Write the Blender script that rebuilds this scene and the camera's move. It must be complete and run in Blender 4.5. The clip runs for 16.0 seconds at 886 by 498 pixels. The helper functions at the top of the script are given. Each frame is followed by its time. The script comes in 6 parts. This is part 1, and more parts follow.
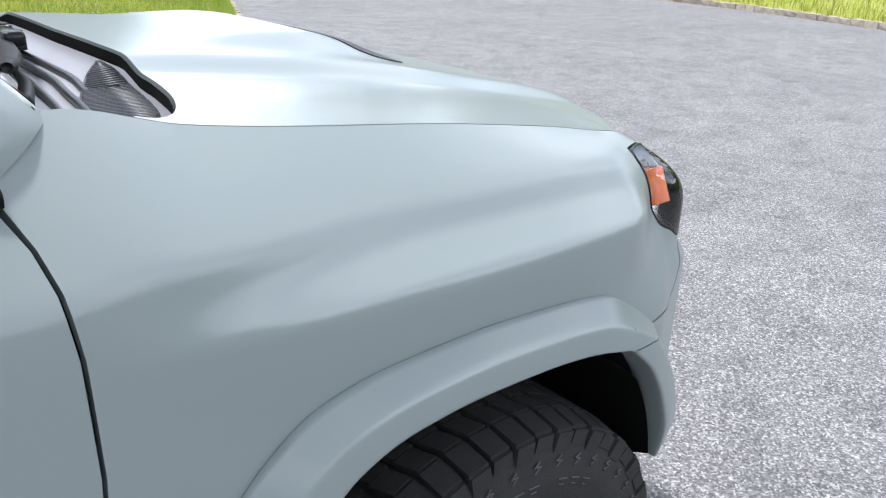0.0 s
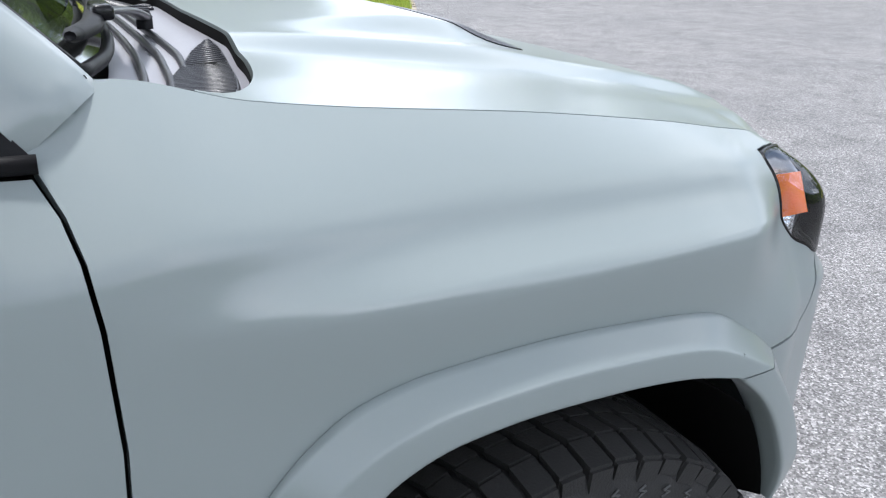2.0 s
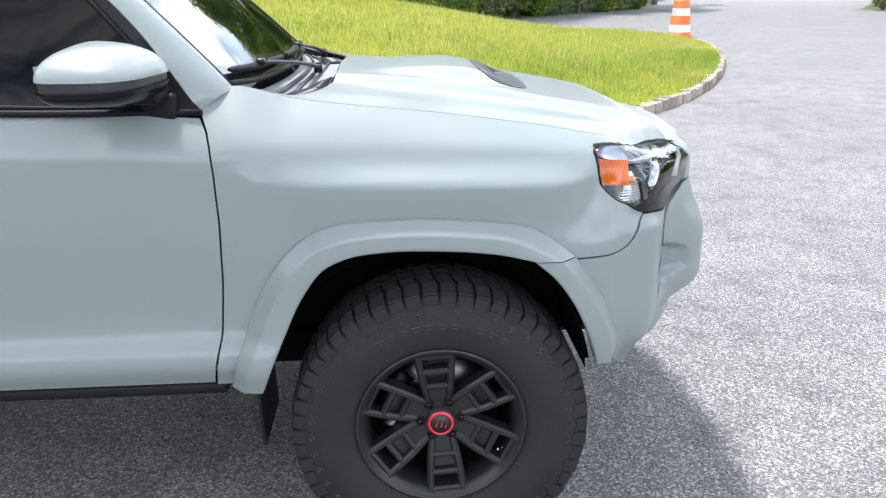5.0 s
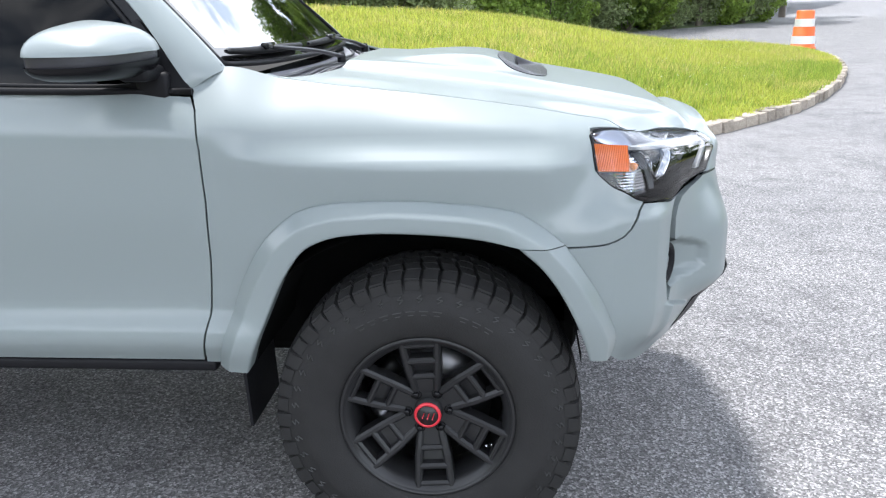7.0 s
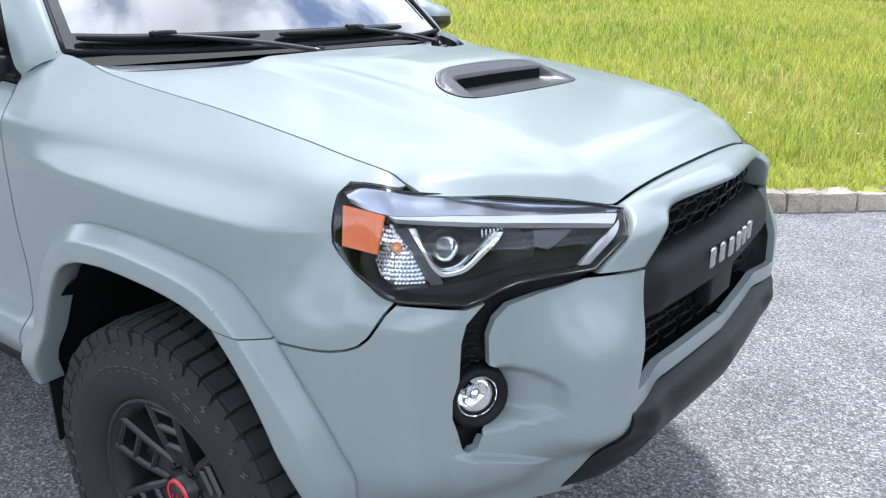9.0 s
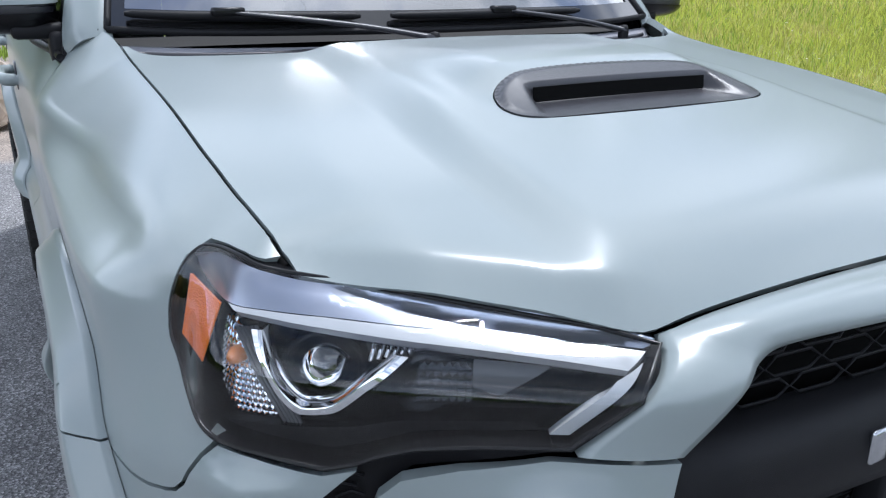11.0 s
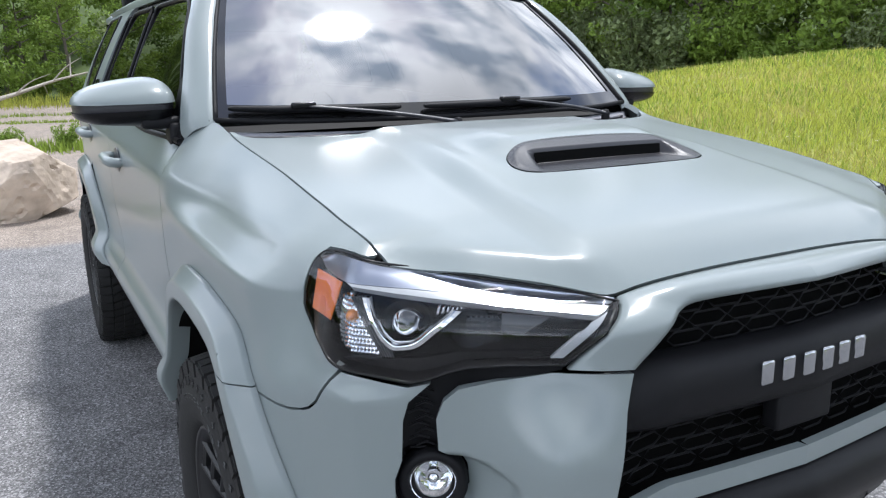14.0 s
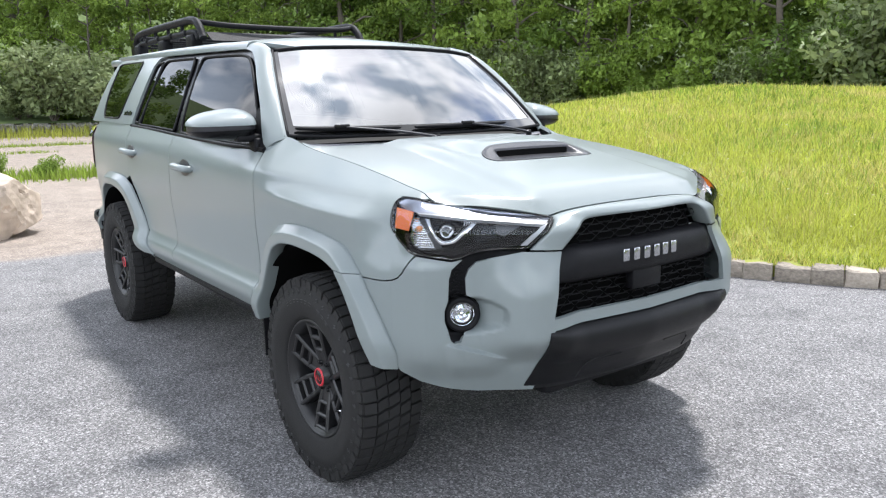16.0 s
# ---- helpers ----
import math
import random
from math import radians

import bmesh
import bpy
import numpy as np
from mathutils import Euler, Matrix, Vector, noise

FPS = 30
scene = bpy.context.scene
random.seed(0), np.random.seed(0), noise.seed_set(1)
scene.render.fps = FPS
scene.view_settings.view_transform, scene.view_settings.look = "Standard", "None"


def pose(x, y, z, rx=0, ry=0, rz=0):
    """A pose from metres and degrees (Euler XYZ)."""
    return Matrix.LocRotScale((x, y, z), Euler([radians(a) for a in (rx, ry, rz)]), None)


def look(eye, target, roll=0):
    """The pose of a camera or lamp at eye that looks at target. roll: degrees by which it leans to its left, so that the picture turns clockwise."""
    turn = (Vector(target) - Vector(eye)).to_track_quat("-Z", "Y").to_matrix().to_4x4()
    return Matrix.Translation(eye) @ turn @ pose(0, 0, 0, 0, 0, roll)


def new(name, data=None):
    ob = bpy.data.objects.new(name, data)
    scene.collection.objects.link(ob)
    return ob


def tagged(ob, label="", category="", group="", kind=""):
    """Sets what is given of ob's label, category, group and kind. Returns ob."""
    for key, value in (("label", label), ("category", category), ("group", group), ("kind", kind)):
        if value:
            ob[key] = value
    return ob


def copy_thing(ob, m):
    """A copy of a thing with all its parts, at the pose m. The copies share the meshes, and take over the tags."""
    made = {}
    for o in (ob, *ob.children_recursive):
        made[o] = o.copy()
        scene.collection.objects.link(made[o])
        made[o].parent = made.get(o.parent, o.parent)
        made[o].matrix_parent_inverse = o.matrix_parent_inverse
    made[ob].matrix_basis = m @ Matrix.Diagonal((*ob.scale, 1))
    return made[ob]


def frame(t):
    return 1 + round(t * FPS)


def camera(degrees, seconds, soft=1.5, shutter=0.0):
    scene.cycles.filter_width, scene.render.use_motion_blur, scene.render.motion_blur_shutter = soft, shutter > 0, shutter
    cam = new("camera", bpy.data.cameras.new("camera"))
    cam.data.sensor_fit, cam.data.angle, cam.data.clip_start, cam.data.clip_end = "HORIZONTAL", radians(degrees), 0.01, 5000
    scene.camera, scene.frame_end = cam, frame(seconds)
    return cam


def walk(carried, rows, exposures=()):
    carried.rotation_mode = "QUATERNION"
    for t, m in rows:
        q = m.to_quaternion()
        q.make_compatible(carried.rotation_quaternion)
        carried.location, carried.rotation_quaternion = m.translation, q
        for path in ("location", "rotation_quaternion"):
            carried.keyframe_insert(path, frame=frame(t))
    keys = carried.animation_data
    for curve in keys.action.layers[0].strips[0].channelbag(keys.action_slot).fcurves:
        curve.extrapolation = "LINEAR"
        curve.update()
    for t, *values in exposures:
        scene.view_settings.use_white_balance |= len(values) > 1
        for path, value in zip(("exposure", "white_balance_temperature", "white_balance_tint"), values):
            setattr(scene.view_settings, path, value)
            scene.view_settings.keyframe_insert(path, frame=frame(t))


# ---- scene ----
from mathutils.geometry import delaunay_2d_cdt

cam = camera(59.07, 16.0, soft=1.2)
PATH = [
    (0, (-0.694, -1.535, 1.461), (0.536, -0.150, 0.705), 2.21),
    (0.5, (-0.666, -1.533, 1.461), (0.496, -0.099, 0.689), 1.63),
    (1, (-0.662, -1.532, 1.462), (0.443, -0.061, 0.679), 1.37),
    (1.5, (-0.650, -1.550, 1.459), (0.376, -0.023, 0.673), 1.39),
    (2, (-0.563, -1.546, 1.436), (0.324, 0.070, 0.660), 1.36),
    (2.5, (-0.353, -1.522, 1.429), (0.339, 0.196, 0.674), 0.68),
    (3, (-0.197, -1.687, 1.452), (0.283, 0.108, 0.711), 0.93),
    (3.5, (-0.123, -1.918, 1.494), (0.193, -0.075, 0.784), 0.15),
    (4, (-0.156, -2.242, 1.510), (0.048, -0.372, 0.831), -0.63),
    (4.5, (-0.162, -2.508, 1.540), (-0.024, -0.622, 0.888), -1.13),
    (5, (-0.088, -2.739, 1.522), (0.015, -0.847, 0.880), -0.87),
    (5.2, (-0.074, -2.858, 1.534), (0.008, -0.964, 0.896), -0.85),
    (7.3, (0.371, -2.613, 1.418), (0.090, -0.724, 0.824), -1.55),
    (7.5, (0.488, -2.520, 1.437), (0.127, -0.646, 0.838), -1.42),
    (8, (0.820, -2.239, 1.413), (0.223, -0.429, 0.807), -1.25),
    (8.2, (0.952, -2.129, 1.419), (0.248, -0.357, 0.812), -1.03),
    (10.3, (1.468, -1.122, 1.436), (-0.079, -0.039, 0.776), 1.12),
    (10.5, (1.372, -1.046, 1.423), (-0.203, -0.004, 0.765), 0.89),
    (11, (1.272, -0.937, 1.410), (-0.371, -0.012, 0.742), 0.50),
    (11.5, (1.252, -0.940, 1.412), (-0.452, -0.124, 0.755), -0.06),
    (12, (1.248, -1.016, 1.437), (-0.512, -0.298, 0.816), -0.76),
    (12.5, (1.259, -1.039, 1.448), (-0.530, -0.353, 0.875), -0.98),
    (13, (1.293, -1.040, 1.453), (-0.495, -0.314, 0.927), -1.02),
    (13.5, (1.418, -1.090, 1.462), (-0.335, -0.262, 0.973), -0.95),
    (14, (1.690, -1.230, 1.434), (-0.016, -0.292, 0.975), -0.79),
    (14.5, (1.936, -1.442, 1.447), (0.275, -0.417, 1.010), -0.73),
    (15, (2.149, -1.709, 1.461), (0.523, -0.621, 1.045), -0.69),
    (15.5, (2.389, -1.949, 1.444), (0.787, -0.819, 1.048), -0.72),
    (16, (2.598, -2.186, 1.450), (1.013, -1.028, 1.067), -0.79),
]
walk(cam, [(t, look(eye, target, roll)) for t, eye, target, roll in PATH],
     exposures=[(0, .98, 6250, 11), (2, .96, 6250, 11), (3.5, .92, 6200, 11), (5, 1.36, 6350, 11), (8, 1.30, 6150, 11), (10.5, .78, 5850, 11), (12.5, .50, 5950, 11), (14.5, .84, 6200, 11), (16, 1.10, 6350, 11)])

# ---- light ----
SUN_FROM = Vector((-0.17, 0.30, 0.94)).normalized()
world = bpy.data.worlds.new("world")
scene.world = world
world.use_nodes = True
wn, wl = world.node_tree.nodes, world.node_tree.links
wn.clear()
w_out, w_bg, sky = wn.new("ShaderNodeOutputWorld"), wn.new("ShaderNodeBackground"), wn.new("ShaderNodeTexSky")
sky.sky_type, sky.sun_disc = "NISHITA", False
sky.sun_elevation = math.asin(SUN_FROM.z)
sky.sun_rotation = math.atan2(SUN_FROM.x, SUN_FROM.y)
sky.dust_density, sky.ozone_density = 0.8, 1.0
w_co, w_map, w_n1, w_n2 = wn.new("ShaderNodeTexCoord"), wn.new("ShaderNodeMapping"), wn.new("ShaderNodeTexNoise"), wn.new("ShaderNodeTexNoise")
w_ramp, w_mix, w_add, w_shade = wn.new("ShaderNodeValToRGB"), wn.new("ShaderNodeMix"), wn.new("ShaderNodeMath"), wn.new("ShaderNodeValToRGB")
w_map.inputs["Scale"].default_value = (1.0, 1.0, 1.9)
w_map.inputs["Location"].default_value = (0.35, 0.1, 0.2)
w_n1.inputs["Scale"].default_value, w_n1.inputs["Detail"].default_value, w_n1.inputs["Roughness"].default_value = 2.1, 9, 0.62
w_n2.inputs["Scale"].default_value, w_n2.inputs["Detail"].default_value = 5.0, 6
w_ramp.color_ramp.elements[0].position, w_ramp.color_ramp.elements[1].position = 0.35, 0.50
w_shade.color_ramp.elements[0].color, w_shade.color_ramp.elements[1].color = (4.0, 4.7, 5.7, 1), (11.0, 11.2, 11.6, 1)
w_shade.color_ramp.elements[0].position, w_shade.color_ramp.elements[1].position = 0.40, 0.58
w_mix.data_type = "RGBA"
wl.new(w_co.outputs["Generated"], w_map.inputs["Vector"])
wl.new(w_map.outputs["Vector"], w_n1.inputs["Vector"])
wl.new(w_map.outputs["Vector"], w_n2.inputs["Vector"])
wl.new(w_n1.outputs["Fac"], w_ramp.inputs["Fac"])
wl.new(w_n2.outputs["Fac"], w_shade.inputs["Fac"])
wl.new(w_ramp.outputs["Color"], w_mix.inputs["Factor"])
wl.new(sky.outputs["Color"], w_mix.inputs["A"])
w_dot, w_gain, w_lit = wn.new("ShaderNodeVectorMath"), wn.new("ShaderNodeMapRange"), wn.new("ShaderNodeVectorMath")
w_dot.operation, w_lit.operation = "DOT_PRODUCT", "SCALE"
w_dot.inputs[1].default_value = SUN_FROM
w_gain.inputs["From Min"].default_value, w_gain.inputs["From Max"].default_value = 0.92, 1.0
w_gain.inputs["To Min"].default_value, w_gain.inputs["To Max"].default_value = 0.95, 1.9
wl.new(w_co.outputs["Generated"], w_dot.inputs[0])
wl.new(w_dot.outputs["Value"], w_gain.inputs["Value"])
wl.new(w_shade.outputs["Color"], w_lit.inputs[0])
wl.new(w_gain.outputs["Result"], w_lit.inputs["Scale"])
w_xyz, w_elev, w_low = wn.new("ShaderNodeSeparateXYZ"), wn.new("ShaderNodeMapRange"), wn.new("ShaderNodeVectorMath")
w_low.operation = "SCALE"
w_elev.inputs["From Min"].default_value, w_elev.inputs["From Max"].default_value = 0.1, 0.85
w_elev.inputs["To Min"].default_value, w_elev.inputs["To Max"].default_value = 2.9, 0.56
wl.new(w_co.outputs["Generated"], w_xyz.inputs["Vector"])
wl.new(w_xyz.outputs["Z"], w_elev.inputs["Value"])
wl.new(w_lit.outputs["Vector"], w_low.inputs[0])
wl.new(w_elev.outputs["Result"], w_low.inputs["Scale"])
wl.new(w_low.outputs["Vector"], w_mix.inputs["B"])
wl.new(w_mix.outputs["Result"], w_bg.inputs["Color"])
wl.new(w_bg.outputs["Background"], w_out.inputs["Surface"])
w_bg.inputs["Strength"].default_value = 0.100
sun = new("sun", bpy.data.lights.new("sun", "SUN"))
sun.data.energy, sun.data.angle, sun.data.color = 2.5, radians(6.0), (1.0, 0.98, 0.95)

sun.matrix_world = look(SUN_FROM * 60, (0, 0, 0))


# ---- materials ----
def material(name, color, rough=0.5, metal=0.0, grain=0.0, scale=8.0, bump=0.0, bump_scale=60.0, coat=0.0, coat_rough=0.05, random=0.0, island=0.0, spec=0.5, stain=0.0):
    m = bpy.data.materials.new(name)
    m.use_nodes = True
    n, l = m.node_tree.nodes, m.node_tree.links
    p = n["Principled BSDF"]
    p.inputs["Base Color"].default_value = (*color, 1)
    p.inputs["Roughness"].default_value, p.inputs["Metallic"].default_value = rough, metal
    p.inputs["Coat Weight"].default_value, p.inputs["Coat Roughness"].default_value = coat, coat_rough
    p.inputs["Specular IOR Level"].default_value = spec
    co = n.new("ShaderNodeTexCoord")
    if grain or random or island or stain:
        tex, big, val, hsv = n.new("ShaderNodeTexNoise"), n.new("ShaderNodeTexNoise"), n.new("ShaderNodeMath"), n.new("ShaderNodeHueSaturation")
        tex.inputs["Scale"].default_value, tex.inputs["Detail"].default_value = scale, 8
        big.inputs["Scale"].default_value, big.inputs["Detail"].default_value = scale * 0.13, 4
        l.new(co.outputs["Object"], tex.inputs["Vector"]), l.new(co.outputs["Object"], big.inputs["Vector"])
        val.operation = "MULTIPLY_ADD"
        val.inputs[1].default_value, val.inputs[2].default_value = 2 * grain, 1 - grain
        l.new(tex.outputs["Fac"], val.inputs[0])
        last = val.outputs[0]
        if stain:
            v2 = n.new("ShaderNodeMath")
            v2.operation = "MULTIPLY_ADD"
            v2.inputs[1].default_value = 2 * stain
            l.new(big.outputs["Fac"], v2.inputs[0])
            sub = n.new("ShaderNodeMath")
            sub.operation = "SUBTRACT"
            l.new(last, sub.inputs[0])
            sub.inputs[1].default_value = stain
            l.new(sub.outputs[0], v2.inputs[2])
            last = v2.outputs[0]
        if random or island:
            src = n.new("ShaderNodeObjectInfo").outputs["Random"] if random else n.new("ShaderNodeNewGeometry").outputs["Random Per Island"]
            v3 = n.new("ShaderNodeMath")
            v3.operation = "MULTIPLY_ADD"
            amount = random or island
            v3.inputs[1].default_value = 2 * amount
            l.new(src, v3.inputs[0])
            sub = n.new("ShaderNodeMath")
            sub.operation = "SUBTRACT"
            l.new(last, sub.inputs[0])
            sub.inputs[1].default_value = amount
            l.new(sub.outputs[0], v3.inputs[2])
            last = v3.outputs[0]
        hsv.inputs["Color"].default_value = (*color, 1)
        l.new(last, hsv.inputs["Value"])
        l.new(hsv.outputs["Color"], p.inputs["Base Color"])
    if bump:
        t2, b = n.new("ShaderNodeTexNoise"), n.new("ShaderNodeBump")
        t2.inputs["Scale"].default_value, t2.inputs["Detail"].default_value = bump_scale, 4
        l.new(co.outputs["Object"], t2.inputs["Vector"])
        l.new(t2.outputs["Fac"], b.inputs["Height"])
        b.inputs["Strength"].default_value, b.inputs["Distance"].default_value = bump, 0.01
        l.new(b.outputs["Normal"], p.inputs["Normal"])
    return m


def clear_glass(name, tint, rough=0.0, ior=1.5):
    m = bpy.data.materials.new(name)
    m.use_nodes = True
    n, l = m.node_tree.nodes, m.node_tree.links
    n.remove(n["Principled BSDF"])
    mix, tr, gl, fr = n.new("ShaderNodeMixShader"), n.new("ShaderNodeBsdfTransparent"), n.new("ShaderNodeBsdfGlossy"), n.new("ShaderNodeFresnel")
    tr.inputs["Color"].default_value = (*tint, 1)
    gl.inputs["Roughness"].default_value = rough
    fr.inputs["IOR"].default_value = ior
    l.new(fr.outputs["Fac"], mix.inputs["Fac"]), l.new(tr.outputs["BSDF"], mix.inputs[1]), l.new(gl.outputs["BSDF"], mix.inputs[2])
    l.new(mix.outputs["Shader"], n["Material Output"].inputs["Surface"])
    return m


PAINT = material("pale grey green paint", (0.212, 0.243, 0.244), rough=0.50, coat=0.72, coat_rough=0.19, grain=0.015, scale=900, spec=0.22)
BLACK = material("black textured plastic", (0.009, 0.009, 0.0105), rough=0.5, spec=0.16, bump=0.15, bump_scale=900, grain=0.1, scale=40)
GLOSS = material("gloss black plastic", (0.005, 0.005, 0.006), rough=0.25, spec=0.25, coat=0.0, grain=0.05, scale=30)
SATIN = material("satin charcoal plastic", (0.022, 0.022, 0.027), rough=0.33, bump=0.1, bump_scale=1200, grain=0.06, scale=30)
# the cowl's pale lilac grey has the sky's reflection put into the colour
TRIM = material("cowl plastic greyed by sky sheen", (0.26, 0.26, 0.285), rough=0.42, bump=0.1, bump_scale=800, grain=0.08, scale=30)
# DARK holds the shade of gaps and hollows in its near-black colour
DARK = material("near-black for seals and shaded hollows", (0.004, 0.004, 0.004), rough=0.95, spec=0.1, grain=0.2, scale=20)
RUBBER = material("black tyre rubber", (0.022, 0.0215, 0.0215), rough=0.75, spec=0.25, grain=0.25, scale=14, bump=0.2, bump_scale=260, stain=0.2)
MARK = material("raised tyre marking rubber", (0.034, 0.034, 0.034), rough=0.6, grain=0.2, scale=60)
RIMMAT = material("matte black alloy", (0.016, 0.016, 0.017), rough=0.36, spec=0.4, grain=0.08, scale=50)
RED = material("red cap ring", (0.55, 0.02, 0.035), rough=0.3, coat=0.3, grain=0.06, scale=60)
GUARD = material("moulded black bumper plastic", (0.0085, 0.0085, 0.0095), rough=0.42, spec=0.2, bump=0.08, bump_scale=1100, grain=0.1, scale=40)
FRIT = material("black glass border", (0.010, 0.010, 0.011), rough=0.07, spec=0.7, coat=0.6, grain=0.05, scale=30)
CHROME = material("chrome", (0.82, 0.83, 0.85), rough=0.06, metal=1.0, grain=0.02, scale=30)
SILVER = material("brushed silver letters", (0.42, 0.43, 0.45), rough=0.2, metal=0.9, grain=0.05, scale=60)
STEEL = material("brake steel", (0.13, 0.13, 0.135), rough=0.35, metal=1.0, grain=0.1, scale=40)
AMBER = material("amber reflector plastic", (0.80, 0.17, 0.006), rough=0.16, coat=0.6, bump=0.3, bump_scale=420, grain=0.06, scale=90)
WHITEBAR = material("white light guide", (0.50, 0.52, 0.54), rough=0.18, coat=0.5, grain=0.03, scale=60)
DIMCHROME = material("dim lamp reflector", (0.20, 0.205, 0.215), rough=0.22, metal=1.0, grain=0.04, scale=50)
BEZEL = material("silvered lamp bezel", (0.42, 0.45, 0.53), rough=0.28, metal=0.9, grain=0.04, scale=50)
LAMPGREY = material("lamp bezel grey", (0.075, 0.078, 0.085), rough=0.25, grain=0.06, scale=50)
BULB = material("tinted bulb", (0.6, 0.2, 0.05), rough=0.12, coat=0.6, grain=0.1, scale=60)
REDLENS = material("dark red lamp lens", (0.05, 0.004, 0.005), rough=0.1, coat=0.7, grain=0.1, scale=20)
GLASS = clear_glass("windscreen glass", (0.45, 0.52, 0.52), rough=0.03, ior=7.0)
TINTED = clear_glass("tinted side glass", (0.03, 0.034, 0.038), ior=1.3)
LENS = clear_glass("clear lamp lens", (0.95, 0.96, 0.97), ior=1.52)
CABIN = material("dark cabin lining", (0.012, 0.012, 0.013), rough=0.8, grain=0.2, scale=12)
DASH = material("charcoal dashboard", (0.035, 0.036, 0.038), rough=0.7, bump=0.2, bump_scale=500, grain=0.12, scale=20)


# ---- mesh helpers ----
def part(name, geo, mat, parent=None, label="", smooth=True):
    """One mesh object from a bmesh, or from (points, faces), under a thing."""
    me = bpy.data.meshes.new(name)
    if isinstance(geo, tuple):
        me.from_pydata([tuple(float(c) for c in v) for v in geo[0]], [], geo[1])
    else:
        bmesh.ops.recalc_face_normals(geo, faces=geo.faces)
        geo.to_mesh(me)
        geo.free()
    me.materials.append(mat)
    if smooth:
        me.polygons.foreach_set("use_smooth", [True] * len(me.polygons))
    ob = new(name, me)
    ob.parent = parent
    if label:
        ob["label"] = label
    return ob


def mirrored(geo):
    """The same points and faces on the car's other side."""
    return [(x, -y, z) for x, y, z in geo[0]], [tuple(reversed(f)) for f in geo[1]]


def joined(*geos):
    pts, faces = [], []
    for p, f in geos:
        k = len(pts)
        pts += [tuple(v) for v in p]
        faces += [tuple(i + k for i in q) for q in f]
    return pts, faces


def moved(geo, m):
    return [tuple(m @ Vector(p)) for p in geo[0]], geo[1]


def sheet(P, out=None, depth=0.0, wrap=False):
    """A grid of points as a mesh, facing out; depth folds its rim inwards, so that the panel has an edge."""
    P = np.asarray(P, float)
    nu, nv = P.shape[:2]
    du, dv = np.gradient(P, axis=0), np.gradient(P, axis=1)
    N = np.cross(du, dv)
    N /= np.linalg.norm(N, axis=2)[..., None] + 1e-12
    flip = out is not None and float((N.reshape(-1, 3) @ np.asarray(out, float)).mean()) < 0
    if flip:
        N = -N
    pts = [tuple(p) for p in P.reshape(-1, 3)]
    faces = []
    for i in range(nu - (0 if wrap else 1)):
        for j in range(nv - 1):
            a, b = i * nv + j, ((i + 1) % nu) * nv + j
            q = (a, b, b + 1, a + 1)
            faces.append(tuple(reversed(q)) if flip else q)
    if depth:
        ring = [(i, 0) for i in range(nu)] + [(nu - 1, j) for j in range(1, nv)] + [(i, nv - 1) for i in range(nu - 2, -1, -1)] + [(0, j) for j in range(nv - 2, 0, -1)]
        k, n = len(pts), len(ring)
        pts += [tuple(P[r]) for r in ring] + [tuple(P[r] - N[r] * depth) for r in ring]
        for i in range(n):
            j = (i + 1) % n
            q = (k + i, k + j, k + n + j, k + n + i)
            faces.append(q if flip else tuple(reversed(q)))
    return pts, faces


def coons(b, t, l, r):
    """Fills four border lines: b and t run with u, l and r with v."""
    b, t, l, r = (np.asarray(c, float) for c in (b, t, l, r))
    u, v = np.linspace(0, 1, len(b))[:, None, None], np.linspace(0, 1, len(l))[None, :, None]
    return ((1 - v) * b[:, None] + v * t[:, None] + (1 - u) * l[None] + u * r[None]
            - (1 - u) * (1 - v) * b[0] - u * (1 - v) * b[-1] - (1 - u) * v * t[0] - u * v * t[-1])


def tube(path, r, n=10, closed=False, flat=1.0, caps=True):
    """A round bar along a path; r is one radius or one for each point; flat squashes it in height."""
    p = np.asarray(path, float)
    m = len(p)
    rr = np.full(m, r) if np.isscalar(r) else np.asarray(r, float)
    T = np.gradient(p, axis=0)
    if closed:
        T = np.roll(p, -1, 0) - np.roll(p, 1, 0)
    T /= np.linalg.norm(T, axis=1)[:, None] + 1e-12
    ref = np.array([0, 0, 1.0]) if abs(T[:, 2]).mean() < 0.8 else np.array([1.0, 0, 0])
    pts, faces = [], []
    for i in range(m):
        a = np.cross(T[i], ref)
        a /= np.linalg.norm(a) + 1e-12
        b = np.cross(a, T[i])
        for k in range(n):
            w = 2 * math.pi * k / n
            pts.append(tuple(p[i] + rr[i] * (math.cos(w) * a + flat * math.sin(w) * b)))
    for i in range(m if closed else m - 1):
        for k in range(n):
            a, b = i * n + k, ((i + 1) % m) * n + k
            a2, b2 = i * n + (k + 1) % n, ((i + 1) % m) * n + (k + 1) % n
            faces.append((a, a2, b2, b))
    if caps and not closed:
        faces += [tuple(range(n)), tuple(reversed(range((m - 1) * n, m * n)))]
    return pts, faces


def lathe(profile, n=48, axis="y"):
    """Turns (radius, along) pairs round the y axis."""
    pts, faces, m = [], [], len(profile)
    for k in range(n):
        w = 2 * math.pi * k / n
        for r, h in profile:
            pts.append((r * math.cos(w), h, r * math.sin(w)) if axis == "y" else (r * math.cos(w), r * math.sin(w), h))
    for k in range(n):
        for j in range(m - 1):
            a, b = k * m + j, ((k + 1) % n) * m + j
            faces.append((a, b, b + 1, a + 1))
    return pts, faces


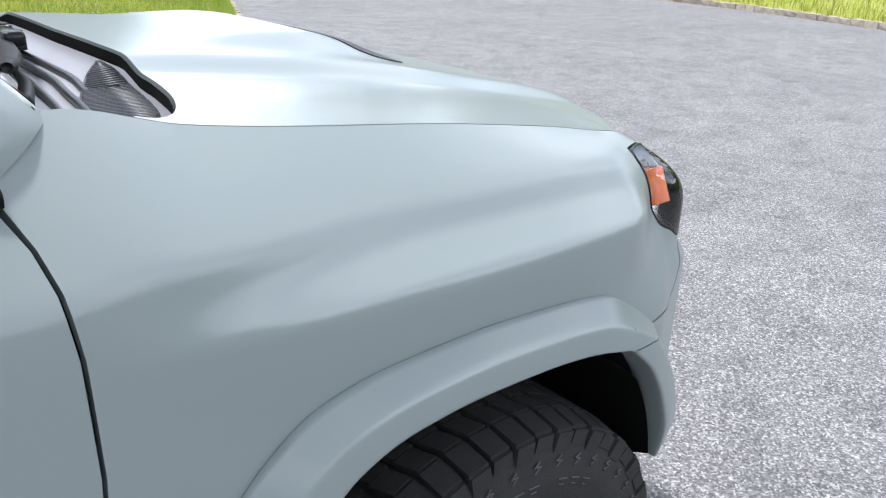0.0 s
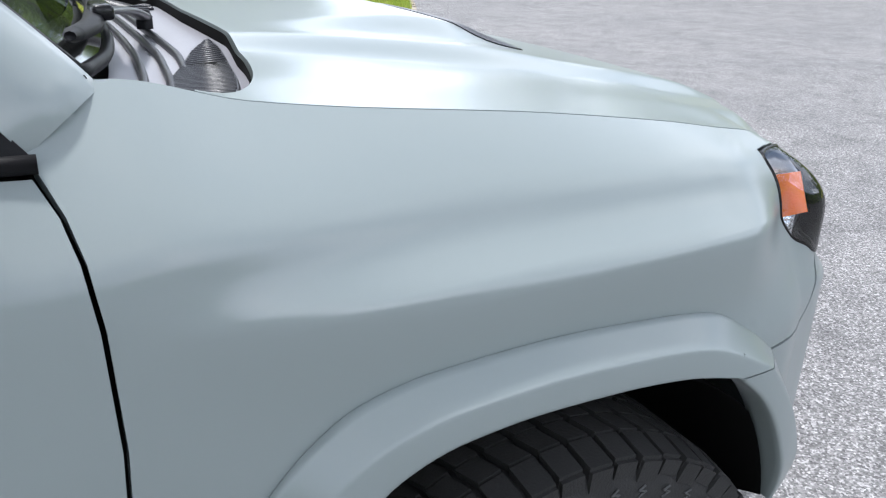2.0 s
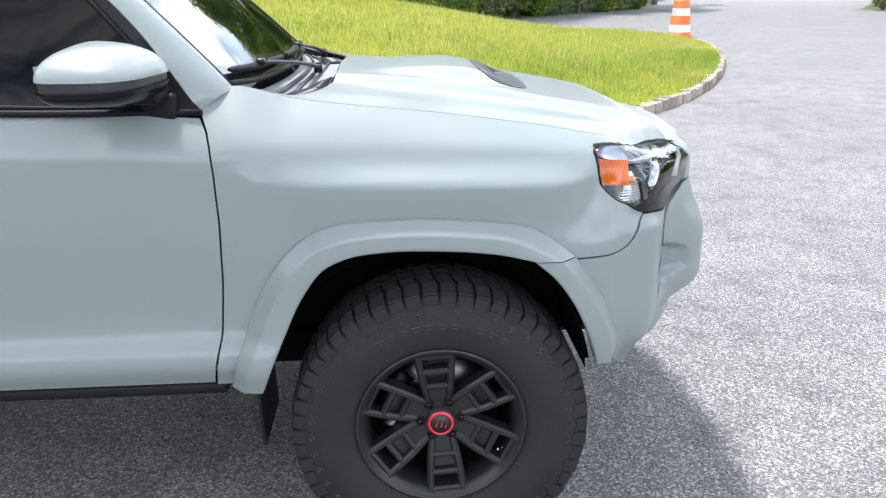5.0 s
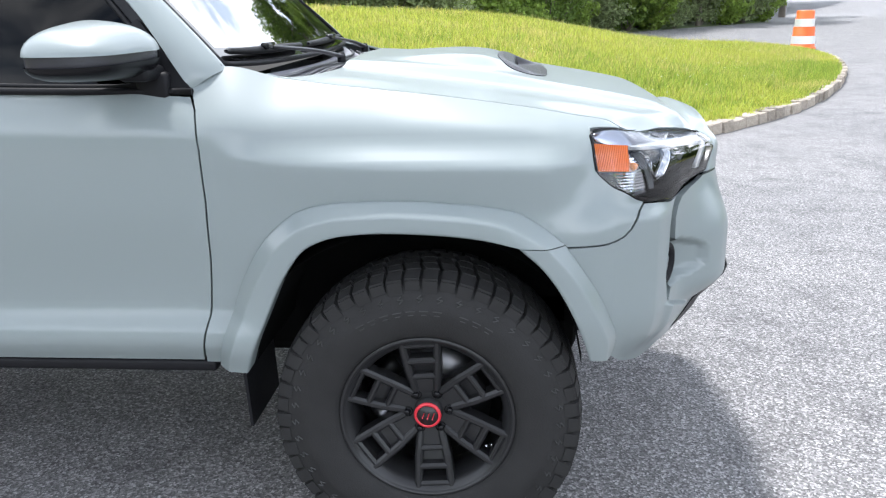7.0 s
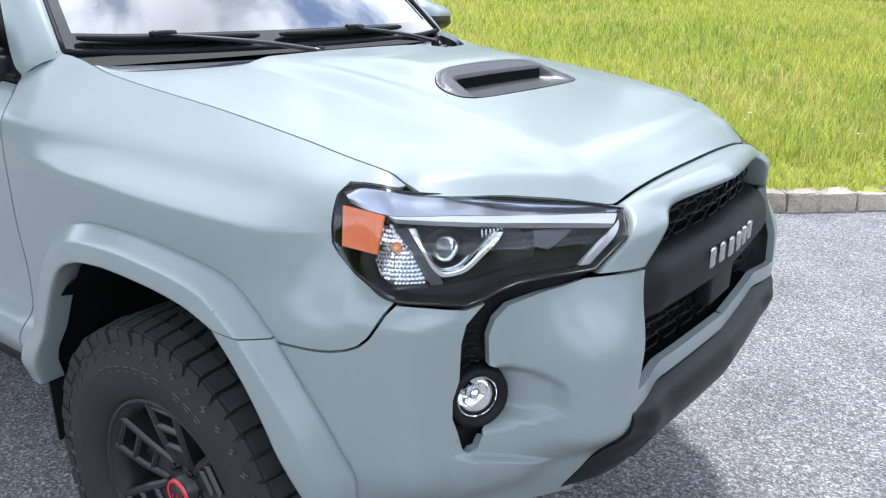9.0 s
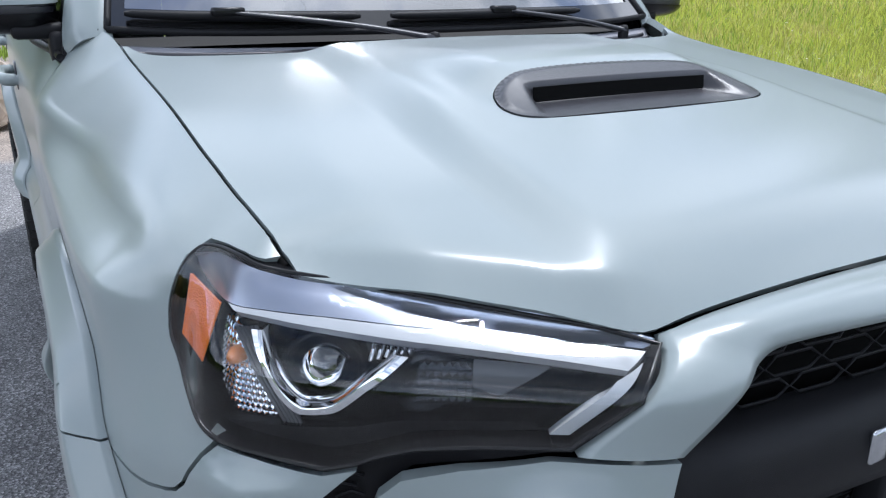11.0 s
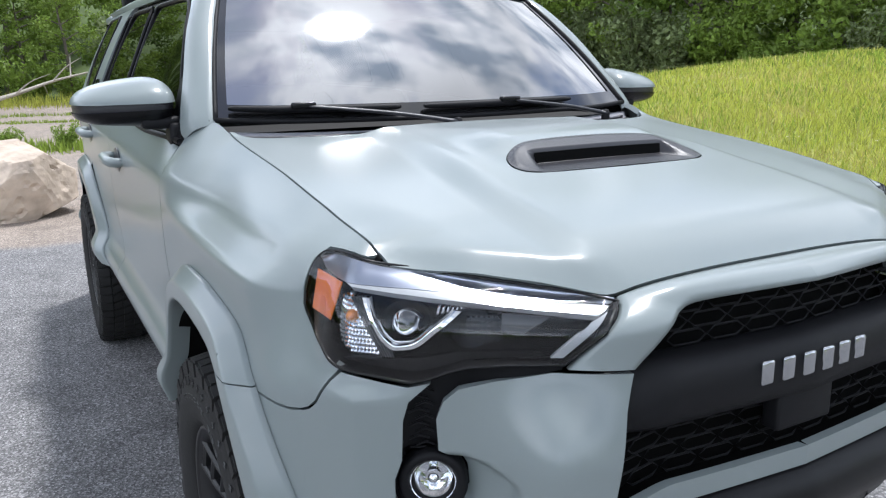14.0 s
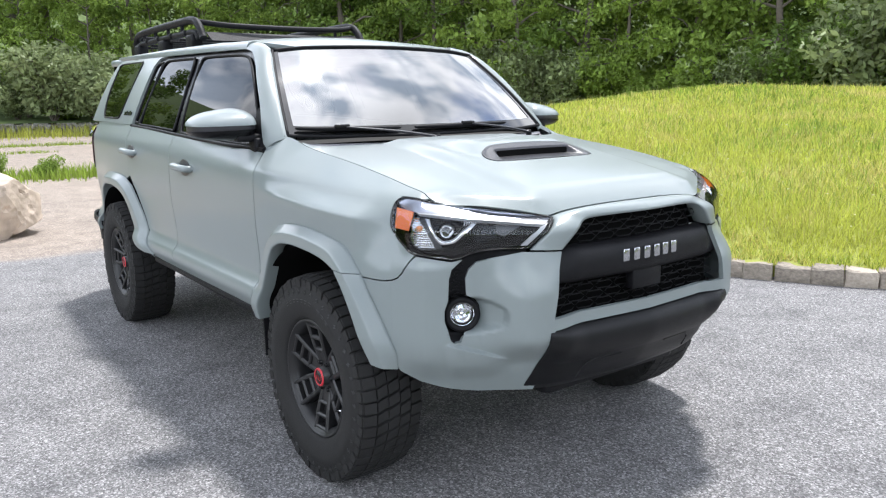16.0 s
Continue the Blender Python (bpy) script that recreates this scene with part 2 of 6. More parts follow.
def block(x0, y0, z0, x1, y1, z1, bevel=0.0, segments=2):
    """A box with rounded edges, as points and faces."""
    bm = bmesh.new()
    bmesh.ops.create_cube(bm, size=1)
    bmesh.ops.transform(bm, matrix=Matrix.Translation(((x0 + x1) / 2, (y0 + y1) / 2, (z0 + z1) / 2)) @ Matrix.Diagonal((x1 - x0, y1 - y0, z1 - z0, 1)), verts=bm.verts)
    if bevel:
        bmesh.ops.bevel(bm, geom=bm.edges[:], offset=bevel, segments=segments, affect="EDGES", profile=0.5)
    bmesh.ops.recalc_face_normals(bm, faces=bm.faces)
    bm.verts.index_update()
    geo = [tuple(v.co) for v in bm.verts], [tuple(v.index for v in f.verts) for f in bm.faces]
    bm.free()
    return geo


def prism(outline, thick, along):
    """A flat outline of points pushed along a vector: a plate with edges."""
    a = [tuple(p) for p in outline]
    d = np.asarray(along, float) * thick
    n = len(a)
    pts = a + [tuple(np.asarray(p) + d) for p in a]
    return pts, [tuple(range(n)), tuple(reversed(range(n, 2 * n)))] + [(i, n + i, n + (i + 1) % n, (i + 1) % n) for i in range(n)]


def thing(name, label, category, group="", at=(0, 0, 0), kind=""):
    ob = new(name)
    ob.location = at
    return tagged(ob, label, category, group, kind)


# ---- the car's side and nose as one surface: s runs along the plan line from tail to nose, z is the height ----
def pchip(xs, ys, x):
    xs, ys, x = np.asarray(xs, float), np.asarray(ys, float), np.clip(x, xs[0], xs[-1])
    h, d = np.diff(xs), np.diff(ys) / np.diff(xs)
    m = np.zeros(len(xs))
    m[0], m[-1] = d[0], d[-1]
    for i in range(1, len(xs) - 1):
        if d[i - 1] * d[i] > 0:
            a, b = 2 * h[i] + h[i - 1], h[i] + 2 * h[i - 1]
            m[i] = (a + b) / (a / d[i - 1] + b / d[i])
    k = int(np.clip(np.searchsorted(xs, x) - 1, 0, len(h) - 1))
    t = (x - xs[k]) / h[k]
    return ((1 + 2 * t) * (1 - t) ** 2 * ys[k] + t * (1 - t) ** 2 * h[k] * m[k] + t * t * (3 - 2 * t) * ys[k + 1] + t * t * (t - 1) * h[k] * m[k + 1])
def smooth_line(pts, n):
    """n points along a smooth curve through pts."""
    p = np.array(pts, float)
    d = np.r_[0, np.cumsum(np.linalg.norm(np.diff(p, axis=0), axis=1) ** 0.75)]
    return np.array([[pchip(d, p[:, k], t) for k in range(p.shape[1])] for t in np.linspace(0, d[-1], n)])
PLAN = [(-3.93, 0), (-3.91, -.35), (-3.86, -.62), (-3.74, -.775), (-3.45, -.845), (-2.8, -.88), (-2.0, -.89), (-1.2, -.89), (-.55, -.89), (0, -.89), (.25, -.885), (.37, -.87), (.46, -.845),
        (.55, -.795), (.63, -.705), (.695, -.6), (.755, -.5), (.80, -.42), (.833, -.25), (.85, 0)]
def natural(p):
    p = np.array(p, float); d = np.r_[0, np.cumsum(np.linalg.norm(np.diff(p, axis=0), axis=1))]
    n = len(p); h = np.diff(d); A = np.eye(n); b = np.zeros((n, 2))
    for i in range(1, n - 1):
        A[i, i - 1:i + 2] = h[i - 1], 2 * (h[i - 1] + h[i]), h[i]
        b[i] = 6 * ((p[i + 1] - p[i]) / h[i] - (p[i] - p[i - 1]) / h[i - 1])
    m = np.linalg.solve(A, b)
    s = np.linspace(0, d[-1], 1600); out = []
    for t in s:
        k = int(np.clip(np.searchsorted(d, t) - 1, 0, n - 2)); a, c = d[k + 1] - t, t - d[k]
        out.append((m[k] * a ** 3 + m[k + 1] * c ** 3) / (6 * h[k]) + (p[k] / h[k] - m[k] * h[k] / 6) * a + (p[k + 1] / h[k] - m[k + 1] * h[k] / 6) * c)
    return s, np.array(out)
S_, C_ = natural(PLAN)
T_ = np.gradient(C_, S_, axis=0); T_ /= np.linalg.norm(T_, axis=1)[:, None]
N_ = np.stack([T_[:, 1], -T_[:, 0]], 1)
def at(s): return np.array([np.interp(s, S_, C_[:, 0]), np.interp(s, S_, C_[:, 1])]), np.array([np.interp(s, S_, N_[:, 0]), np.interp(s, S_, N_[:, 1])])
def s_of(x, y):
    return float(S_[np.argmin((C_[:, 0] - x) ** 2 + (C_[:, 1] - y) ** 2)])
def s_x(x):
    """s where the plan line has this x on the right side."""
    return float(np.interp(x, C_[200:, 0], S_[200:]))
def bump(v, a, b):
    t = min(1.0, max(0.0, (v - a) / (b - a))); return t * t * (3 - 2 * t)
SX = {k: s_x(k) for k in (-3.9, -2.5, -1.5, -.9, -.75, -.55, -.5, -.42, -.35, .05, .27, .42)}
SB, SC, SD, SE = s_of(.53, -.815), s_of(.555, -.80), s_of(.755, -.5), s_of(.80, -.42)
def top(s):
    """height and inset of the upper edge of the side"""
    k = [0, SX[-2.5], SX[-1.5], SX[-.75], SX[-.55], SX[-.5], SX[-.35], SX[.05], SX[.27], SX[.42], 5.11, 5.176, SE, S_[-1]]
    return pchip(k, [1.31, 1.30, 1.27, 1.243, 1.262, 1.292, 1.255, 1.205, 1.175, 1.152, 1.137, 1.114, 1.058, 1.095], s), pchip(k, [-.06, -.055, -.05, -.062, -.108, -.154, -.175, -.18, -.175, -.16, -.132, -.112, -.07, -.06], s)
TOP_ = np.array([top(s) for s in S_])


CREASE_S = [s_x(x) for x in (-.56, -.48, -.38, -.25, -.03, .2, .34)] + [SX[.42] + .02]
CREASE_Z = [1.088, 1.084, 1.075, 1.066, 1.059, 1.055, 1.050, 1.042]


def soft(u, r):
    return .5 * (u + math.sqrt(u * u + r * r))


def off(s, z):
    """How far the surface stands out from the plan line."""
    zt, ot = float(np.interp(s, S_, TOP_[:, 0])), float(np.interp(s, S_, TOP_[:, 1]))
    shelf = bump(s, SX[-.55] - .03, SX[-.42]) * (1 - bump(s, SX[.27] - .01, SX[.42] + .06))
    door = 1 - bump(s, SX[-.55] - .02, SX[-.35] + .05)
    front = bump(s, SX[.42], SC)
    nosew = bump(s, SX[.27] + .02, SX[.42] + .02)
    lo, low = float(np.interp(s, CREASE_S, CREASE_Z)), 1.052 - .042 * nosew
    v = -.02 * (1 - bump(z, .45, .66)) - front * .055 * (max(0.0, .66 - z) / .20) ** 1.8
    v += .072 * bump(s, 5.33, 5.49) * (1 - bump(s, 5.50, 5.71)) * bump(z, .56, .68) * (1 - bump(z, .80, .98))
    zl = float(np.interp(s, [5.24, 5.46], [.652, .585]))
    v += .019 * (1 - bump(z, zl - .006, zl + .006)) * bump(z, .50, .58) * bump(s, 5.22, 5.27) * (1 - bump(s, 5.36, 5.46))
    if 5.24 < s < 5.45 and .66 < z < .82:
        u = (s - 5.29) / .145
        h = .060 * math.sqrt(max(0.0, 1 - max(u, 0) ** 2.2))
        v -= .060 * (1 - .75 * max(u, 0)) * (1 - bump(abs(z - .745), h * .62, h + .006)) * (1 - bump(u, .86, 1.0))
    v += .026 * max(0.0, 1 - soft(abs(s - 5.165), .02) / .12) * bump(z, .50, .60) * (1 - bump(z, .90, .945))
    v += door * (.022 * bump(z, .53, .60) * (1 - bump(z, .625, .69)) - .02 * bump(z, .60, .69) * (1 - bump(z, .72, .98)))
    v += .014 * (1 - bump(z, .86, .96)) * bump(s, 4.70, 4.90) * (1 - bump(s, 4.98, 5.10))
    v -= .042 * bump(z, .88, 1.04) * (1 - bump(z, 1.03, 1.14)) * bump(s, 4.86, 5.02) * (1 - bump(s, 5.04, 5.14))
    v -= .010 * (1 - bump(z, .93, lo)) * bump(z, .62, .80) * bump(s, SX[-.55] - .05, SX[-.35]) * (1 - bump(s, SX[.05], SX[.42]))
    if z <= low - .14:
        return v
    ramp = soft(z - low, .010)
    t = min(ramp / (zt - low), 1.0)
    a = ot * (t ** 2.1 * (1 - nosew) + nosew * t ** 2.35)
    if door > 0:
        zs = 1.152 + .9 * (max(zt, 1.243) - 1.243) * (1 - bump(s, SX[-.75], SX[-.55]))
        a = a * (1 - door) + door * ot * min(soft(z - zs, .028) / soft(zt - zs, .028), 1.0)
    if shelf > 0:
        z1, z2 = lo + .044, lo + .074
        k = bump(s, SX[-.55] - .04, SX[-.35] + .27)
        b = -1.5 * k * soft(z - lo, .008) + 1.36 * k * soft(z - z1, .020)
        full = -1.5 * k * soft(zt - lo, .008) + 1.36 * k * soft(zt - z1, .020)
        b += (ot - full) * min(soft(z - z2, .018) / soft(zt - z2, .018), 1.0) ** 1.2
        a = a * (1 - shelf) + b * shelf
    return v + a


def S(s, z, lift=0.):
    c, n = at(s); p = c + n * (off(s, z) + lift)
    return np.array([p[0], p[1], z])


def s_near(x, y, z):
    """The s at which the surface at height z comes nearest to a place."""
    best = min(((S(s, z)[0] - x) ** 2 + (S(s, z)[1] - y) ** 2, s) for s in np.arange(4.6, 5.9, .004))
    return float(best[1])


HX = np.linspace(-.5, .9, 400)
HS = np.array([pchip([-.45, -.35, .05, .27, .42, .5, .75, .85], [1.268, 1.255, 1.205, 1.175, 1.152, 1.136, 1.092, 1.072], x) for x in HX])
HC = np.array([pchip([-.45, -.25, 0, .16, .34, .55, .70, .82], [1.279, 1.274, 1.257, 1.238, 1.203, 1.163, 1.124, 1.082], x) for x in HX])
HA = np.linspace(0, .75, 200)
HD = np.array([pchip([0, .1, .2, .3, .34, .385, .45, .55, .62, .71], [.0326, .0324, .0338, .0378, .0413, .0475, .0345, .028, .022, .010], a) for a in HA])
HN = np.array([pchip([0, .2, .34, .385, .5, .6, .705], [.738, .738, .738, .736, .665, .594, .509], a) for a in HA])


def hood_base(x, y):
    a = abs(y)
    zs, zc = float(np.interp(x, HX, HS)), float(np.interp(x, HX, HC))
    w = .32 + .05 * bump(x, -.4, .5)
    z = zs + (zc - zs) * (.48 * (1 - (a / .71) ** 2) + .52 * (1 - bump(a, w - .012, w + .085)))
    e = nose_x(a) - x
    flank = bump(a, .33, .43)
    drop = (1 - flank) * (1 - np.clip(e / .13, -.3, 1)) ** 2.1 + flank * soft(.046 - e, .014) / .047
    z -= float(np.interp(a, HA, HD)) * drop
    if a < .34 and -.3 < x < .37:
        z += .029 * bump(x, -.24, .12) * (1 - bump(a, .19, .31)) * (1 - bump(x, .13, .30))
    return z


def nose_x(a):
    """The x of the bonnet's leading edge at a from the middle."""
    return float(np.interp(a, HA, HN))


SEAM = np.array([S(s, top(s)[0] - .002) for s in np.linspace(SX[-.42], 5.166, 60)])
SEAM_D = np.array([p[2] - hood_base(p[0], p[1]) for p in SEAM])


def hood_z(x, y):
    """The bonnet's height; its sides run flush into the fenders."""
    e = abs(float(np.interp(x, SEAM[:, 0], SEAM[:, 1])))
    return hood_base(x, y) + float(np.interp(x, SEAM[:, 0], SEAM_D)) * bump(abs(y) / e, .80, .995)


def inside(p, poly):
    n, hit = len(poly), False
    for i in range(n):
        (x1, y1), (x2, y2) = poly[i], poly[i - 1]
        if (y1 > p[1]) != (y2 > p[1]) and p[0] < (x2 - x1) * (p[1] - y1) / (y2 - y1) + x1:
            hit = not hit
    return hit


def trimmed(outline, step, fn, out, depth=0.018, extra=(), hole=()):
    """A panel: the part of the surface fn(u, v) inside an outline, with its rim folded in."""
    ring = []
    o = [np.array(p, float) for p in outline]
    for a, b in zip(o, o[1:] + o[:1]):
        k = max(1, int(np.ceil(np.linalg.norm(b - a) / (step * 0.8))))
        ring += [tuple(a + (b - a) * i / k) for i in range(k)]
    lo, hi = np.min(o, axis=0), np.max(o, axis=0)
    arr = np.array(ring)
    pts = list(ring)
    grid = [(u, v) for u in np.arange(lo[0] + step / 2, hi[0], step) for v in np.arange(lo[1] + step / 2, hi[1], step)] + list(extra)
    for p in grid:
        if inside(p, ring) and np.min((arr[:, 0] - p[0]) ** 2 + (arr[:, 1] - p[1]) ** 2) > (step * 0.45) ** 2:
            pts.append(p)
    n = len(ring)
    if hole:
        h = np.array(hole, float)
        pts = pts[:n] + [p for p in pts[n:] if not inside(p, hole) and np.min((h[:, 0] - p[0]) ** 2 + (h[:, 1] - p[1]) ** 2) > (step * 0.4) ** 2]
    m = len(pts)
    edges = [(i, (i + 1) % n) for i in range(n)] + [(m + i, m + (i + 1) % len(hole)) for i in range(len(hole))]
    co, _, faces, *_ = delaunay_2d_cdt([Vector(p) for p in pts + list(hole)], edges, [list(range(n))], 1, 1e-6)
    if hole:
        faces = [f for f in faces if not inside(np.mean([co[i] for i in f], axis=0), hole)]
    P = np.array([fn(c[0], c[1]) for c in co])
    h = 0.002
    A = np.array([fn(c[0] + h, c[1]) for c in co]) - np.array([fn(c[0] - h, c[1]) for c in co])
    B = np.array([fn(c[0], c[1] + h) for c in co]) - np.array([fn(c[0], c[1] - h) for c in co])
    N = np.cross(A, B)
    N /= np.linalg.norm(N, axis=1)[:, None] + 1e-12
    sign = 1.0 if float((N @ np.asarray(out, float)).mean()) > 0 else -1.0
    N *= sign
    fs = [tuple(f) if sign > 0 else tuple(reversed(f)) for f in faces]
    count = {}
    for f in fs:
        for a, b in zip(f, f[1:] + f[:1]):
            count[(a, b)] = 1
    pts3, norm = [tuple(p) for p in P], [tuple(v) for v in N]
    if depth:
        for a, b in [e for e in count if (e[1], e[0]) not in count]:
            k = len(pts3)
            side = np.cross(P[b] - P[a], N[a])
            side /= np.linalg.norm(side) + 1e-12
            pts3 += [tuple(P[a]), tuple(P[b]), tuple(P[b] - N[b] * depth), tuple(P[a] - N[a] * depth)]
            norm += [tuple(side)] * 4
            fs.append((k, k + 3, k + 2, k + 1))
    return pts3, fs, norm


def skin(name, tri, mat, parent, label="", mirror=False):
    """A part from trimmed(), shaded by the surface's own normals."""
    pts, fs, norm = tri
    if mirror:
        pts, fs = mirrored((pts, fs))
        norm = [(a, -b, c) for a, b, c in norm]
    ob = part(name, (pts, fs), mat, parent, label)
    ob.data.normals_split_custom_set_from_vertices(norm)
    return ob


def skins(name, tri, mat, parent, label=""):
    return skin(name, tri, mat, parent, label), skin(name, tri, mat, parent, label, True)


def pair(name, geo, mat, parents, label="", smooth=True):
    """The part on the right and on the left side; parents: one, or one for each side."""
    pr, pl = parents if isinstance(parents, tuple) else (parents, parents)
    return part(name, geo, mat, pr, label, smooth), part(name, mirrored(geo), mat, pl, label, smooth)


def xz(pts):
    return [(s_x(x), z) for x, z in pts]


def Sl(lift):
    return lambda s, z: S(s, z, lift)


OUT = (0.2, -1, 0.2)
car = thing("suv", "pale grey-green off-road suv with black trim parked on asphalt", "car")

# fender, bonnet, doors and quarter panels
LAMP_EDGE = [(s_near(x, y, z), z) for x, y, z in ((.546, -.796, .948), (.522, -.800, .957), (.496, -.806, .973), (.470, -.812, .987), (.447, -.817, 1.007), (.427, -.815, 1.028), (.417, -.802, 1.057), (.410, -.784, 1.083), (.405, -.768, 1.106), (.415, -.757, 1.118))]
HL_LEFT = [(s - .004, z + .001) for s, z in LAMP_EDGE[:-1]] + [(LAMP_EDGE[-1][0], 1.124)]
seam_top = [(s, top(s)[0] - .002) for s in np.linspace(s_x(-.50), 5.158, 60)]
fender = ([(s_x(-.583), .538), (s_x(-.53), .538), (s_x(-.50), .60), (s_x(-.45), .75), (s_x(-.39), .86), (s_x(-.30), .925), (s_x(-.1), .945), (s_x(.1), .935), (s_x(.22), .918), (s_x(.27), .88),
           (4.89, .857), (4.935, .857), (5.02, .857), (5.047, .861), (5.068, .870), (5.085, .886), (5.098, .907), (5.112, .928)] + HL_LEFT + [(5.06, 1.124), (5.10, 1.122), (5.14, 1.1170)] + seam_top[::-1]
          + xz([(-.512, 1.289), (-.542, 1.268), (-.568, 1.248), (-.560, 1.226), (-.546, 1.195), (-.537, 1.16), (-.531, 1.10), (-.529, .973), (-.538, .826), (-.556, .67)]))
skins("fender", trimmed(fender, .0135, S, OUT), PAINT, car)

front_door_r, front_door_l = skins("front_door", trimmed(xz([(-.588, .545), (-.561, .67), (-.543, .826), (-.534, .973), (-.536, 1.10), (-.542, 1.16), (-.551, 1.195), (-.566, 1.224), (-.75, 1.238), (-1.2, 1.256), (-1.658, 1.272), (-1.66, 1.0), (-1.663, .545)]), .03, S, OUT), PAINT, car)
rear_door_r, rear_door_l = skins("rear_door", trimmed(xz([(-1.668, .545), (-1.665, 1.0), (-1.663, 1.272), (-2.1, 1.286), (-2.518, 1.298), (-2.508, 1.12), (-2.46, 1.0), (-2.34, .9), (-2.22, .72), (-2.12, .6), (-2.08, .545)]), .03, S, OUT), PAINT, car)
skins("quarter_panel", trimmed(xz([(-2.523, 1.298), (-2.9, 1.306), (-3.3, 1.31), (-3.72, 1.31)]) + [(.78, 1.31), (.74, 1.0), (.72, .64)] + xz([(-3.5, .6), (-3.24, .6), (-3.2, .75), (-3.1, .9), (-2.95, .95), (-2.62, .95), (-2.46, .995), (-2.512, 1.12)]), .035, S, OUT), PAINT, car)
tail = trimmed([(.005, .5), (.715, .5), (.735, 1.0), (.775, 1.31), (.005, 1.31)], .06, S, (-1, -.3, 0))
skins("tailgate", tail, PAINT, car)
skins("rear_bumper", trimmed([(.005, .42), (.9, .42), (s_x(-3.26), .5), (s_x(-3.24), .62), (.9, .64), (.005, .64)], .05, Sl(.03), (-.6, -1, 0)), BLACK, car)

hood_half = [tuple(p) for p in smooth_line([(-.278, 0), (-.270, .3), (-.281, .45), (-.298, .55), (-.318, .615), (-.343, .663), (-.372, .692), (-.402, .7065)], 30)]
right_edge = []
for s in np.linspace(s_x(-.404), 5.166, 64):
    p = S(s, top(s)[0] - .002)
    right_edge.append((p[0], p[1] + .0055))
nose = [(nose_x(abs(y)), y) for y in np.linspace(-.69, .69, 90)]
hood_poly = right_edge + nose + [(x, -y) for x, y in right_edge[::-1]] + [(x, y) for x, y in hood_half[::-1]] + [(x, -y) for x, y in hood_half[1:]]
trim_half = smooth_line([(.172, 0), (.174, -.10), (.180, -.17), (.192, -.215), (.212, -.248), (.240, -.268), (.275, -.276), (.302, -.268), (.322, -.235), (.332, -.12), (.335, 0)], 46)
trim_out = [tuple(p) for p in trim_half] + [(x, -y) for x, y in trim_half[::-1][1:-1]]
crest = [(nose_x(abs(y)) - .046 + d, y) for y in np.r_[np.arange(-.66, -.33, .008), np.arange(.332, .66, .008)] for d in (-.020, -.012, -.006, 0, .006, .012, .020, .030)]
hood = skin("bonnet", trimmed(hood_poly, .015, lambda x, y: np.array([x, y, hood_z(x, y)]), (0, 0, 1), .02, extra=crest, hole=trim_out), PAINT, car)


# added dark tube under the seam, so that the gap reads as shaded
pair("bonnet_gap_shade", tube([tuple(p + (0, .0025, -.0085)) for p in SEAM[3:]], .0042, 6), DARK, car)


# scoop in the bonnet: a rounded hood over a pocket whose floor runs out forwards
def scoop_top(x, y):
    a = abs(y)
    rim = min(min(math.hypot(x - p[0], a + p[1]) for p in trim_half) / .022, 1)
    return hood_z(x, y) + .002 + .006 * bump(rim, 0, 1) * (1 - bump(x, .24, .33))


def scoop_floor(x, y):
    return hood_base(.335, y) + .002 + (.335 - x) * .07


def pocket(x, y):
    rear, side = x - .226, .206 + (x - .226) * .36 - abs(y)
    return bump(rear, 0, .010) * bump(side, 0, .028)


def scoop_z(x, y):
    k = pocket(x, y)
    return scoop_top(x, y) * (1 - k) + scoop_floor(x, y) * k


extra = [(x, y) for x in (.219, .223, .226, .229, .2325, .236, .241) for y in np.arange(-.215, .216, .006)]
inset = [(.254 + (x - .254) * .975, y * .992) for x, y in trim_out]
scoop = skin("scoop_trim", trimmed(inset, .006, lambda x, y: np.array([x, y, scoop_z(x, y)]), (0, 0, 1), .012, extra), SATIN, hood, "satin charcoal scoop surround")
# near-black plate in the slot and sheet below, for the scoop's inner shade
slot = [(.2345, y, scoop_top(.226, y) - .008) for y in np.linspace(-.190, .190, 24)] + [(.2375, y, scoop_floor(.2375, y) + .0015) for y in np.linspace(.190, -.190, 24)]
part("scoop_shade", prism(slot, .002, (1, 0, 0)), DARK, hood, "near-black plate for the shade in the scoop opening", smooth=False)
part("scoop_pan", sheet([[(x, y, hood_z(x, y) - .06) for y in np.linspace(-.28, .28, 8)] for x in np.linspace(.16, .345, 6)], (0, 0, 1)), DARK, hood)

# arch flares
ARCH_IN = [(-.458, .530), (-.430, .60), (-.39, .69), (-.34, .79), (-.275, .867), (-.19, .896), (-.09, .903), (.03, .899), (.144, .887), (.235, .868)]
ARCH_OUT = [(-.545, .533), (-.51, .64), (-.455, .78), (-.37, .90), (-.29, .953), (-.20, .970), (-.06, .974), (.08, .966), (.22, .948), (.295, .908), (.345, .866)]
LOW_IN = [(.237, .8655), (.285, .82), (.325, .762), (.36, .69), (.39, .61), (.405, .565)]
LOW_OUT = [(.347, .8635), (.385, .805), (.425, .74), (.46, .665), (.482, .60), (.478, .548)]


